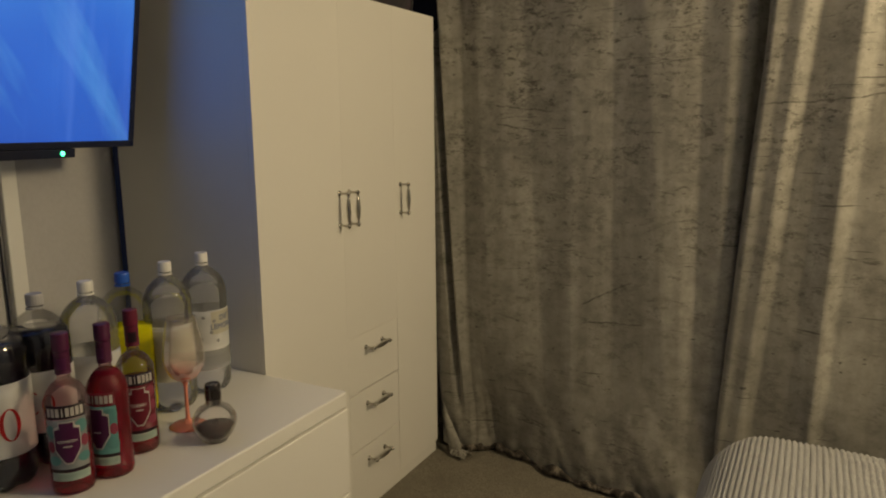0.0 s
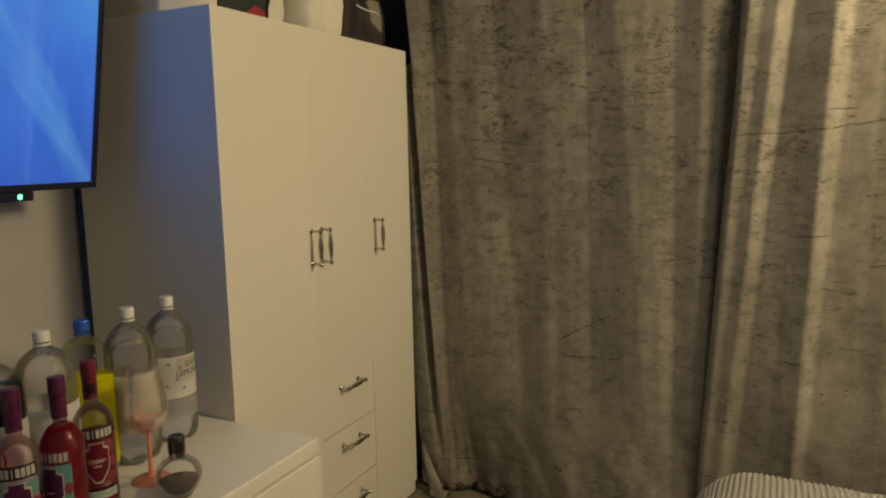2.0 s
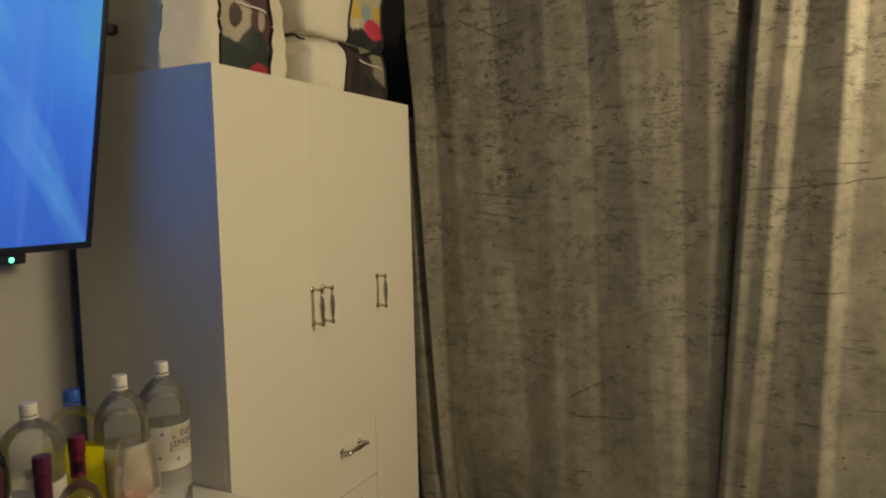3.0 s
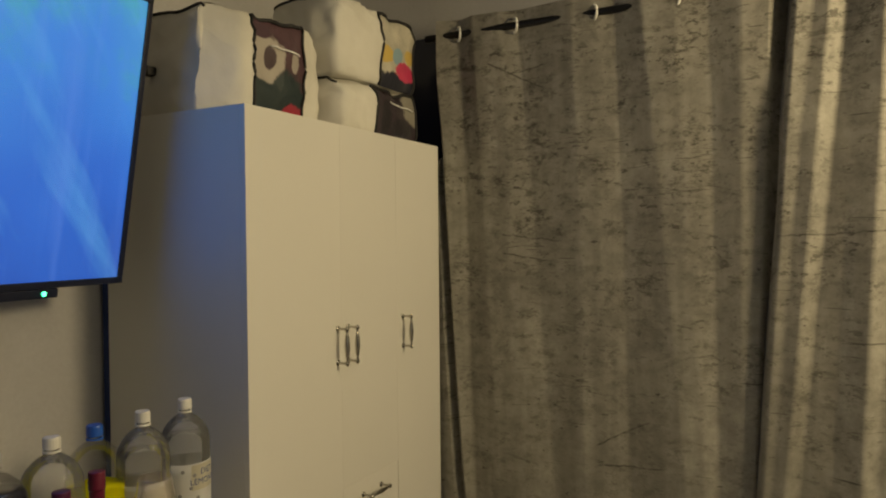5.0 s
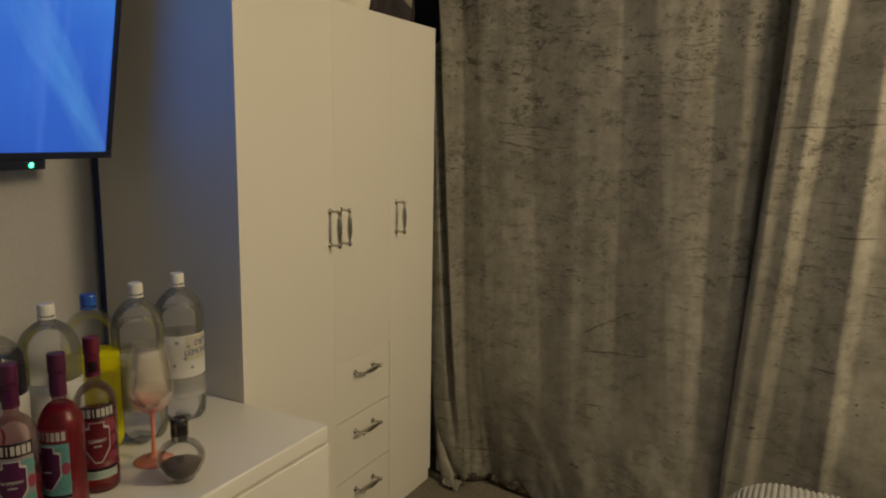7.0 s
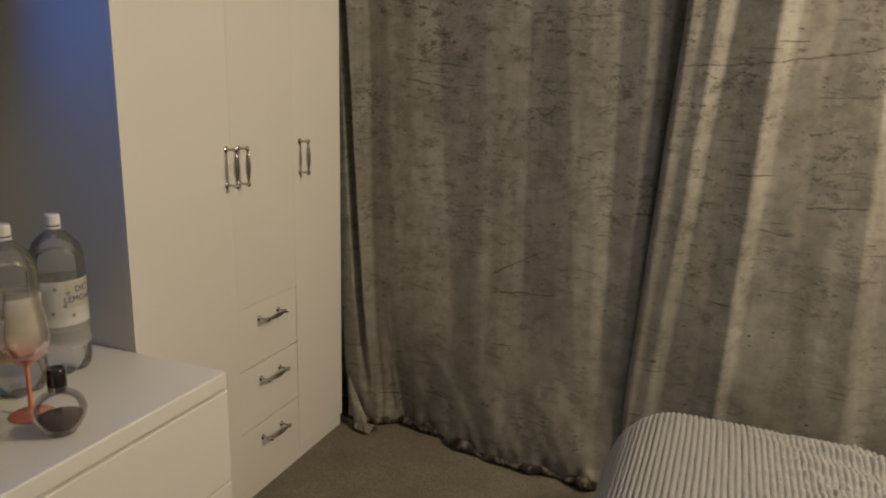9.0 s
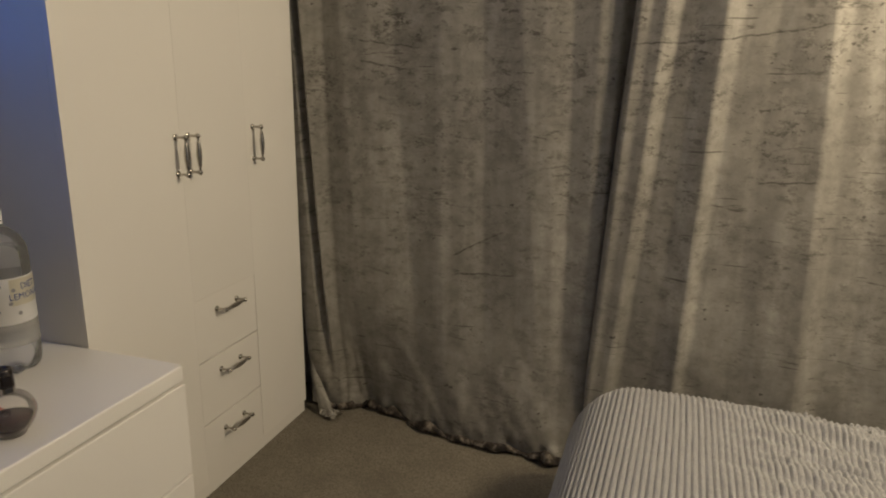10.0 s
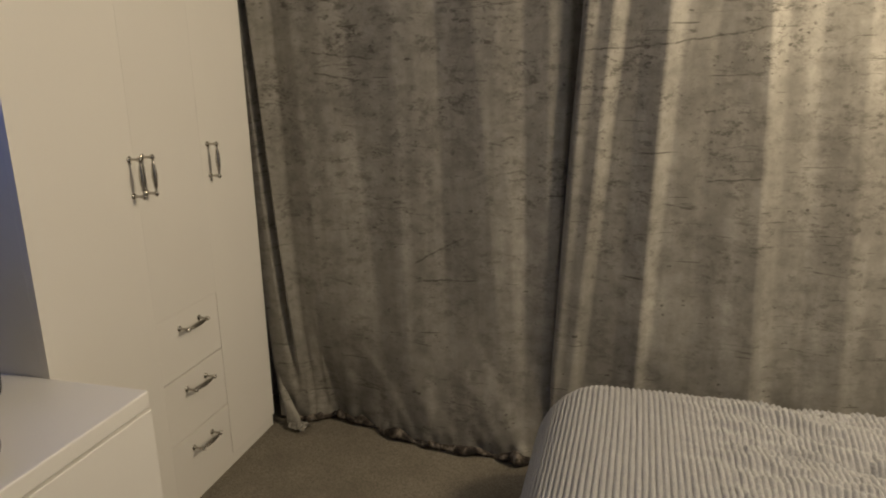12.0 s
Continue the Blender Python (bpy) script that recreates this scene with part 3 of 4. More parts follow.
# fold lines: x at 1 m height, how far it slides along x for each metre further down, depth y
FOLD1 = ((-0.10, 0.055, 1.012), (0.018, 0.055, 1.008), (0.036, 0.06, 1.040), (0.050, 0.06, 1.000), (0.11, 0.02, 1.022), (0.20, 0.05, 1.008), (0.30, 0.05, 1.011), (0.39, 0.075, 1.021), (0.535, 0.02, 1.006), (0.60, 0.02, 1.010), (0.68, 0.03, 1.019),
         (0.835, 0.085, 1.003), (0.90, 0.06, 1.006), (0.96, 0.02, 1.014), (1.035, 0.0, 1.001), (1.088, -0.03, 1.007), (1.108, -0.03, 1.045), (1.25, 0.08, 1.06))
FOLD2 = ((1.02, -0.06, 1.06), (1.098, -0.06, 1.03), (1.106, -0.06, 0.968), (1.12, -0.06, 0.955), (1.15, -0.075, 0.960), (1.19, -0.08, 0.952), (1.225, -0.085, 0.972), (1.29, -0.04, 0.962), (1.362, -0.04, 0.938),
         (1.40, -0.05, 0.956), (1.50, -0.02, 0.955), (1.655, 0.03, 0.932), (1.705, 0.05, 0.954), (1.79, 0.04, 0.958), (1.90, 0.03, 0.940), (1.96, 0.03, 0.952),
         (2.08, 0.0, 0.965), (2.2, 0.0, 0.935), (2.3, 0.0, 0.965), (2.45, 0.0, 0.935), (2.6, 0.0, 0.965), (2.75, 0.0, 0.935), (2.9, 0.0, 0.965), (3.1, 0.0, 0.935), (3.3, 0.0, 0.96))


def pleats(folds, x, z, soft=0.010):
    """Depth of the folded cloth: flat flanks between the fold lines, rounded off at the lines."""
    knots = [(k + slide * (1.0 - z), y) for k, slide, y in folds]
    total = 0.0
    for shift in (-1.0, -0.5, 0.0, 0.5, 1.0):
        q = min(max(x + shift * soft, knots[0][0]), knots[-1][0])
        for (p0, y0), (p1, y1) in zip(knots, knots[1:]):
            if q <= p1:
                total += y0 + (y1 - y0) * (q - p0) / max(1e-6, p1 - p0)
                break
    return total / 5


def along(points, x):
    if x <= points[0][0]:
        return points[0][1]
    for (a, p), (b, q) in zip(points, points[1:]):
        if x <= b:
            t = (x - a) / (b - a)
            return p + (q - p) * (t * t * (3 - 2 * t))
    return points[-1][1]


def step(a, b, x):
    t = min(1.0, max(0.0, (x - a) / (b - a)))
    return t * t * (3 - 2 * t)


def crumple(x, z, seed):
    n = noise.noise
    return (0.006 * n(Vector((x * 5, z * 2.2, seed))) + 0.0035 * n(Vector((x * 13 + 3, z * 5, seed))) + 0.0016 * n(Vector((x * 34, z * 17, seed))))


def curtain(name, x0, x1, folds, hem, lean, seed, label, cols, rows=150):
    """lean(u, z): how far the cloth has slid along x there."""
    c = thing(name, (0, 0, 0), label, "curtain", "pair of curtains")
    mean = 1.012 if hem else 0.955

    def place(u, v):
        z = FLOOR + 0.012 + v * (ROD_Z + 0.055 - FLOOR - 0.012)
        x = u + lean(u, z)
        top = step(1.6, 2.08, z)
        low = 1 - step(0.0, 0.6, z)
        sway = 0.007 * noise.noise(Vector((u * 3, z * 1.3, seed + 9))) * (1 - top)
        y = pleats(folds, x + sway, z, 0.007)
        y = mean + (y - mean) * ((1.4 if hem else 1.25) + 0.5 * top) - 0.012 * top + (1.0 - mean) * top * 0.5
        if hem:
            y = y + (along(hem, u) - y) * low * low
        else:
            y -= 0.012 * low
        y += 0.55 * crumple(u, z, seed) * (1 - 0.6 * top) + low * (0.016 * noise.noise(Vector((u * 7 + z * 4.5, z * 1.5, seed))) + 0.004 * noise.noise(Vector((u * 22 + z * 12, z * 4, seed))))
        if v < 0.02:
            y += 0.012 * noise.noise(Vector((u * 22, 0.3, seed)))
            z += 0.012 * max(0, noise.noise(Vector((u * 14, 1.7, seed))))
        return (x, y, z)

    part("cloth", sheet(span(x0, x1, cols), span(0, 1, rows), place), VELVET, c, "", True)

    # A low crumpled strip along the hem, blotched near-black to taupe.
    def hem_strip(u, v):
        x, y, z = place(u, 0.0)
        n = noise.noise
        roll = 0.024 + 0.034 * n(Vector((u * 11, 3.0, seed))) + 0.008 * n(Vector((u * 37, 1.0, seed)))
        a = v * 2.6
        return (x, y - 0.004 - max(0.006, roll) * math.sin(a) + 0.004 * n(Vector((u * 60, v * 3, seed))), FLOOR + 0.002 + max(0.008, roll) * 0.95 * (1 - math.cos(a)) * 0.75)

    part("hem", sheet(span(x0 + 0.05, x1, 260), span(0, 1, 10), hem_strip), HEM_DARK, c, "dark blotched crumpled strip along the hem", True)
    return c


left_curtain = curtain("curtain", -0.09, 1.22, FOLD1, HEM1, lambda u, z: (0.018 + 0.075 * (1 - step(0.1, 1.5, z)) + 0.075 * step(1.52, 1.66, z)) * (1 - step(0.0, 0.3, u)), 1.0,
                       "closed crushed velvet taupe curtain, its hem touching the carpet", 500)
curtain("curtain", 1.092, 3.3, FOLD2, None, lambda u, z: (0.045 * step(0.85, 1.6, z) - 0.03 * (1 - step(0.3, 1.1, z))) * (1 - step(1.08, 1.3, u)), 5.0,
        "crushed velvet taupe curtain overlapping its neighbour behind the bed", 800)


def edge_fold(parent):
    """The curtain's loose edge beside the wardrobe, which kicks out on the carpet."""
    def place(u, v):
        z = FLOOR + 0.004 + v * 1.15
        foot = 1 - step(0.0, 0.16, v * 1.15)
        x = 0.002 + 0.014 * (1 - step(0.15, 1.1, z)) + 0.078 * foot + 0.004 * noise.noise(Vector((z * 5, 1, 2)))
        y = 1.02 + 0.01 * v - 0.055 * foot + 0.004 * noise.noise(Vector((u * 2, z * 6, 3)))
        w = 0.015 + 0.014 * foot - 0.006 * step(0.5, 1.1, z)
        a = (u - 0.5) * 3.4
        return (x + w * math.sin(a) + 0.006 * foot * noise.noise(Vector((u * 4, v * 30, 6))), y + 0.016 * (1 - math.cos(a)) * 0.8 + 0.045 * step(0.55, 1.1, z), z)
    part("loose_edge", sheet(span(0, 1, 18), span(0, 1, 120), place), VELVET, parent, "narrow loose fold at the curtain's edge", True)

    def tail(u, v):
        n = noise.noise
        return (0.075 + 0.075 * u + 0.008 * n(Vector((u * 5, v * 5, 1))), 0.955 + 0.07 * v - 0.02 * u + 0.008 * n(Vector((u * 6, v * 6, 2))),
                FLOOR + 0.004 + 0.035 * math.sin(math.pi * min(1, 0.15 + 0.85 * v)) * (0.75 + 0.5 * n(Vector((u * 9, v * 4, 3)))))
    part("tail", sheet(span(0, 1, 26), span(0, 1, 18), tail), VELVET, parent, "crumpled corner lying on the carpet", True)


edge_fold(left_curtain)


def build_rod():
    rod = thing("curtain_rod", (0, ROD_Y, ROD_Z), "black metal curtain rod with pale eyelet rings on it", "curtain rod")
    part("pole", moved(lathe([(0, -1.87), (0.0125, -1.87), (0.0125, 1.8), (0, 1.8)], 20), pose(1.82, 0, 0, 0, 90, 0)), ROD_BLACK, rod)
    part("bracket", join(moved(lathe([(0, 0), (0.022, 0), (0.022, 0.006), (0.006, 0.01), (0.006, NORTH - ROD_Y), (0, NORTH - ROD_Y)], 16), pose(1.24, NORTH - ROD_Y, 0, 90, 0, 0)),), ROD_BLACK, rod)
    part("bracket", moved(lathe([(0, 0), (0.022, 0), (0.022, 0.006), (0.006, 0.01), (0.006, NORTH - ROD_Y), (0, NORTH - ROD_Y)], 16), pose(2.93, NORTH - ROD_Y, 0, 90, 0, 0)), ROD_BLACK, rod)
    for x in (0.085, 0.305, 0.585, 0.845):
        ring = [(0.0, 0.024 * math.cos(a), 0.024 * math.sin(a)) for a in (2 * math.pi * k / 24 for k in range(24))]
        part("eyelet", moved(tube(ring, 0.0045, 8, True), pose(x, 0, 0, 0, 0, 40)), TRUNK_WHITE, rod, "pale metal eyelet ring", True)


build_rod()


# ---- bed ----
B_TOP, B_LEFT, B_FAR, B_RIGHT, B_NEAR = 0.412, 1.072, 0.785, 2.75, -1.35
RIB = 0.0148


def build_bed():
    bed = thing("bed", (0, 0, FLOOR), "low double bed with a grey upholstered base", "bed")
    part("base", box(B_LEFT + 0.07, B_RIGHT - 0.05, B_NEAR + 0.05, B_FAR - 0.09, 0.02, 0.22, 0.02), BEDBASE, bed)
    part("mattress", box(B_LEFT + 0.08, B_RIGHT - 0.04, B_NEAR + 0.04, B_FAR - 0.10, 0.222, 0.38, 0.09, 4), BEDBASE, bed)
    spread = thing("bedspread", (0, 0, 0), "thick pale grey wide-ribbed bedspread, rumpled, draped over the bed", "bedspread")
    r = 0.185

    def place(u, v):
        # u runs across the bed in metres of cloth, v along it; both roll over the edges
        pu, pv = max(0.0, B_LEFT + r - u), max(0.0, v - (B_FAR - r))
        past = math.hypot(pu, pv)
        if past > 0:
            a = past / r
            out, drop = (r * math.sin(a), r * (1 - math.cos(a))) if a < math.pi / 2 else (r + 0.06 * (past - r * math.pi / 2), r + past - r * math.pi / 2)
            x = min(u, B_LEFT + r + 9) if pu == 0 else B_LEFT + r - out * pu / past
            y = v if pv == 0 else B_FAR - r + out * pv / past
        else:
            x, y, drop = u, v, 0.0
        n = noise.noise
        z = B_TOP - drop
        flat = max(0.0, 1 - drop / 0.1)
        rumple = step(1.34, 1.72, x) * step(-0.15, 0.2, y)
        soft = 0.012 * n(Vector((x * 2.3, y * 2.3, 2))) - 0.05 * step(1.45, 2.0, x) * flat
        rib_beads = max(0.05, 1 + rumple * (1.1 * n(Vector((x * 40, y * 52, 11))) + 0.6 * n(Vector((x * 9, y * 36, 13)))))
        crease = 0.022 * n(Vector((x * 3 + y * 2, y * 15 + x * 3, 7))) + 0.014 * n(Vector((x * 9, y * 32, 3))) - 0.030 * math.exp(-((y - 0.418 + 0.05 * (x - 1.7)) / 0.011) ** 2) * step(1.62, 1.70, x) - 0.018 * math.exp(-((y - 0.52 + 0.25 * (x - 1.74)) / 0.010) ** 2) * step(1.68, 1.73, x) * (1 - step(1.8, 1.84, x)) - 0.014 * math.exp(-((y - 0.40 + 0.3 * (x - 1.5)) / 0.02) ** 2) * step(1.40, 1.48, x) * (1 - step(1.55, 1.62, x))
        z += soft * flat + (crease + 0.0045 * n(Vector((x * 55, y * 70, 21)))) * rumple * flat + 0.003 * n(Vector((x * 9, y * 9, 4))) * flat
        phase = (u + 0.005 * n(Vector((y * 3, u * 2, 1))) + 0.0045 * rumple * n(Vector((y * 17, u * 4, 5)))) / RIB
        rib = abs(math.sin(math.pi * phase)) ** 0.6 * 0.0082
        rib *= rib_beads + 0.25 * n(Vector((u * 40, y * 30, 8)))
        side = min(1.0, drop / 0.13)
        if pu >= pv:
            x -= rib * side
        else:
            y += rib * side
        z += rib * (1 - 0.6 * side)
        return (x, y, max(z, FLOOR + 0.01))

    us = span(B_LEFT + r - 0.56, B_LEFT + 1.35, 1000) + span(B_LEFT + 1.352, B_RIGHT + 0.02, 170)
    vs = span(B_NEAR, -0.35, 16) + span(-0.34, B_FAR + 0.28, 190)
    part("cloth", sheet(us, vs, place), RIBBED, spread, "", True)


build_bed()


# ---- storage bags on the wardrobe ----
def storage_bag(place, size, split, seed, contents, label, slump=0.02, slant=None):
    """A soft zipped bag: cream cloth with a clear window in front, edged in black piping. size: depth, width, height."""
    dx, dy, dz = size
    b = thing("storage_bag", place, label, "storage bag", "storage bags on the wardrobe")
    n = noise.noise

    def puff(p):
        # p in -1..1 on a box, rounded and sagging
        x, y, z = p
        k = 1 - 0.055 * (abs(x) ** 6 + abs(y) ** 6 + abs(z) ** 6)
        bul = 1 + 0.06 * (1 - y * y) * (1 - z * z)
        q = Vector((x * dx / 2 * (bul if abs(x) > 0.9 else 1) * k, y * dy / 2 * k, (z + 1) * dz / 2 * (1 - 0.5 * 0.055 * (abs(x) ** 6 + abs(y) ** 6)) if z > 0 else (z + 1) * dz / 2))
        w = 0.014 * n(Vector((q.x * 8, q.y * 8, q.z * 8 + seed))) + 0.022 * (0.35 - abs(n(Vector((q.x * 11, q.y * 13 + q.z * 6, q.z * 11 + seed)))))
        up = (z + 1) / 2
        q += Vector((w * up, w * 0.8, w * up - slump * up * (0.5 + 0.5 * n(Vector((y * 1.6, x, seed)))) ))
        if slant is not None:
            q.x = min(q.x, dx / 2 - 0.95 * max(0.0, slant - q.y) + 0.03 * (1 - z * z))
        q.z = max(q.z, 0.001)
        return q

    def face_grid(f, us, vs):
        return sheet(us, vs, lambda u, v: puff(f(u, v)))

    g = span(-1, 1, 22)
    left = [u for u in g if u <= split[0] + 1e-6] + ([split[0]] if split[0] not in g else [])
    right = [split[1]] + [u for u in g if u > split[1]]
    mids = span(split[0], split[1], 16)
    pieces = [face_grid(lambda u, v: (-1, u, v), g, g), face_grid(lambda u, v: (u, -1, v), g, g), face_grid(lambda u, v: (u, 1, v), g, g),
              face_grid(lambda u, v: (u, v, 1), g, g), face_grid(lambda u, v: (u, v, -1), g, g), face_grid(lambda u, v: (1, u, v), left, g)]
    if split[1] < 0.99:
        pieces.append(face_grid(lambda u, v: (1, u, v), right, g))
    hull = join(*pieces)
    bmesh.ops.remove_doubles(hull, verts=hull.verts, dist=0.0008)
    part("body", hull, BAG, b, "", True)
    win = part("window", face_grid(lambda u, v: (1, u, v), mids, g), contents, b, "clear plastic window showing folded bedding", True)
    off = Vector((0.003, 0, 0))
    for u in split:
        part("piping", tube([puff((1, u, v)) + off for v in g], 0.0042), PIPING, b, "black piping", True)
    part("piping", tube([puff((1, u, 0.97)) + off for u in mids], 0.006), PIPING, b, "black zip edge", True)
    part("piping", tube([puff((u, -1, 0.98)) + Vector((0, -0.003, 0)) for u in g], 0.004), PIPING, b, "black piping", True)
    if slant is not None:
        part("tab", box(-0.078, -0.050, -dy / 2 - 0.012, -dy / 2 + 0.03, 0.108, 0.132, 0.002), PIPING, b, "small black cloth tab")
    u0, u1 = split[0] + 0.28 * (split[1] - split[0]), split[0] + 0.85 * (split[1] - split[0])
    if contents is not PRINT_C:
        part("tag", tube([puff((1, u, 0.42 - 0.12 * (u - u0))) + Vector((0.006, 0, 0)) for u in span(u0, u1, 8)], 0.0026, 6), LABEL_WHITE, b, "white strip behind the plastic", True)
    return b


PRINT_A = contents_material("printed_bedding", (0.10, 0.045, 0.06), (-0.097, 0.0), (0.115, 0.28),
                            [(0.40, 0.18, 0.75, 0.36, (0.014, 0.03, 0.036)), (0.26, 0.60, 0.34, 0.24, (0.44, 0.40, 0.36)), (0.33, 0.60, 0.11, 0.12, (0.05, 0.025, 0.035)),
                             (0.18, 0.84, 0.20, 0.07, (0.07, 0.03, 0.045)), (0.82, 0.05, 0.26, 0.14, (0.36, 0.02, 0.05)), (0.80, 0.62, 0.08, 0.11, (0.40, 0.36, 0.33))])
PRINT_B = contents_material("plum_bedding", (0.045, 0.03, 0.042), (-0.075, 0.0), (0.225, 0.165),
                            [(0.85, 0.75, 0.25, 0.40, (0.30, 0.28, 0.24)), (0.25, 0.4, 0.10, 0.35, (0.015, 0.012, 0.018)), (0.60, 0.25, 0.25, 0.2, (0.02, 0.016, 0.024))])
PRINT_C = contents_material("bright_bedding", (0.62, 0.58, 0.48), (-0.015, 0.0), (0.233, 0.24),
                            [(0.50, 0.02, 0.90, 0.22, (0.022, 0.024, 0.04)), (0.12, 0.45, 0.18, 0.12, (0.66, 0.47, 0.12)), (0.78, 0.52, 0.16, 0.11, (0.66, 0.47, 0.12)),
                             (0.42, 0.46, 0.13, 0.12, (0.28, 0.42, 0.50)), (0.66, 0.29, 0.28, 0.14, (0.62, 0.04, 0.12))])
storage_bag((-0.285, 0.235, W_TOP), (0.37, 0.46, 0.30), (-0.42, 0.50), 1.0, PRINT_A, "cream zipped storage bag with black piping, patterned bedding inside", 0.03, -0.10)
storage_bag((-0.185, 0.690, W_TOP), (0.31, 0.50, 0.175), (-0.30, 0.90), 4.0, PRINT_B, "flat cream storage bag with dark plum bedding behind its window", 0.012)
storage_bag((-0.190, 0.680, W_TOP + 0.172), (0.31, 0.49, 0.26), (-0.06, 0.95), 8.0, PRINT_C, "cream storage bag with bright bedding, lying on another bag", 0.03)


# ---- bottles and glass on the chest ----
def soda_profile(h=0.335, r=0.056):
    return smooth_profile([(0.0, 0.004), (0.030, 0.0), (0.044, 0.004), (r - 0.001, 0.022), (r, 0.05), (r, 0.12), (r, 0.20), (r, 0.242), (0.0525, 0.262), (0.044, 0.279), (0.029, 0.294), (0.0165, 0.302), (0.0135, 0.309), (0.0135, h - 0.002)], 5)


def petal(bm):
    """The five feet of a fizzy drink bottle."""
    for v in bm.verts:
        k = max(0.0, 1 - v.co.z / 0.042)
        pull = 1 - 0.30 * k * (0.5 + 0.5 * math.cos(5 * math.atan2(v.co.y, v.co.x)))
        v.co.x, v.co.y = v.co.x * pull, v.co.y * pull


def soda_bottle(place, fill, drink, cap, label_material, label, seen=-38, name="soda_bottle", label_z=(0.085, 0.185)):
    b = thing(name, place, label, "bottle", "soft drink bottles")
    b.scale = (0.985, 0.985, 1.07) if drink is WATER and place[1] > -0.3 else (1.02, 1.02, 1.035)
    prof = soda_profile()
    shell = lathe(prof, 50)
    petal(shell)
    part("body", shell, CLEAR if drink is WATER else COLA_SHELL, b, "clear plastic bottle", True)
    inside = [(max(0.0, r - 0.0016), z + 0.0015) for r, z in prof if z < fill]
    fluid = lathe(inside + [(0.0, inside[-1][1])], 50)
    petal(fluid)
    part("drink", fluid, drink, b, "", True)
    ridged = bmesh.new()
    steps = 40
    rings = [[ridged.verts.new((rr * math.cos(a), rr * math.sin(a), z)) for k in range(steps) for a in (2 * math.pi * k / steps,) for rr in (r * (1 - (0.022 if k % 2 and deep else 0)),)]
             for r, z, deep in ((0.0158, 0.314, True), (0.0158, 0.332, True), (0.0146, 0.3355, False))]
    for a, c in zip(rings, rings[1:]):
        for k in range(steps):
            ridged.faces.new((a[k], a[(k + 1) % steps], c[(k + 1) % steps], c[k]))
    ridged.faces.new(rings[-1])
    ridged.faces.new(rings[0])
    part("cap", ridged, cap, b)
    part("neck_ring", lathe([(0.0137, 0.306), (0.0165, 0.3065), (0.0165, 0.3095), (0.0137, 0.3105)], 24), cap, b)
    lab = part("label", wrap(0.0562, seen, *label_z, math.pi * 0.0562, 0.0004, 4, 48), label_material, b, "printed paper wrap label", True)
    return b, lab


CZ = C_TOP + 0.0005
b, lab = soda_bottle((-0.060, -0.145, CZ), 0.258, WATER, CAP_WHITE, LABEL_WHITE, "clear bottle of diet lemonade with a white cap and white label", label_z=(0.11, 0.205))
part("panel", wrap(0.0562, 16, 0.148, 0.202, 0.044, 0.0008, 4, 16), LABEL_CREAM, lab, "pale panel behind the name")
part("lettering", lettering("DIET", 0.018, 0.0562, 12, 0.180, 0.0016), LABEL_BLUE, lab, "blue lettering")
part("lettering", lettering("LEMONADE", 0.018, 0.0562, 16, 0.160, 0.0016), LABEL_BLUE, lab, "blue lettering")
for a, h in ((-22, 0.176), (-30, 0.150), (-14, 0.128), (-48, 0.186), (-55, 0.135)):
    part("fruit_mark", wrap(0.0562, a, h, h + 0.008, lambda t: 0.0042 * math.sqrt(max(0.05, 1 - (2 * t - 1) ** 2)), 0.0010, 6, 4), CAP_GREY, lab, "small grey printed dot")
part("lower_band", wrap(0.0562, -40, 0.062, 0.1095, math.pi * 0.0562, 0.0003, 3, 48), clear("milky_film", (0.9, 0.9, 0.9), 0.4, 0.35), b, "translucent lower wrap", True)
b, lab = soda_bottle((-0.048, -0.270, CZ), 0.252, WATER, CAP_WHITE, LABEL_CREAM, "clear soft drink bottle with a white cap and cream label", label_z=(0.075, 0.195))
part("band", wrap(0.0562, -40, 0.190, 0.1995, math.pi * 0.0562, 0.0008, 2, 48), LABEL_WHITE, lab, "pale top band", True)
b, lab = soda_bottle((-0.080, -0.362, CZ), 0.212, YELLOW, CAP_BLUE, clear("yellow_film", (1.0, 0.99, 0.6), 0.4, 0.03), "bottle of yellow soft drink with a blue cap, part full")
b, lab = soda_bottle((-0.076, -0.457, CZ), 0.10, WATER, CAP_WHITE, LABEL_WHITE, "nearly empty clear soft drink bottle with a white cap", label_z=(0.10, 0.19))
for name, place in (("cola_bottle", (-0.064, -0.577, CZ)), ("cola_bottle", (-0.037, -0.684, CZ))):
    b, lab = soda_bottle(place, 0.268 if place[1] > -0.65 else 0.272, COLA, CAP_GREY if place[1] > -0.65 else BLACK_PLASTIC, LABEL_WHITE, "large bottle of dark cola with a white and red label", name=name, label_z=(0.075, 0.195) if place[1] > -0.65 else (0.07, 0.205))
    big = 1.0 if place[1] > -0.65 else 1.55
    part("emblem", ring_mark(0.0576, -52, 0.135, 0.0125 * big, 0.022 * big, 0.0045 * big, 0.9), LABEL_RED, lab, "bold red open round mark")
    part("emblem", ring_mark(0.0576, -27 + 24 * (big - 1), 0.130, 0.0115 * big, 0.0195 * big, 0.0045 * big), LABEL_RED, lab, "bold red round mark")


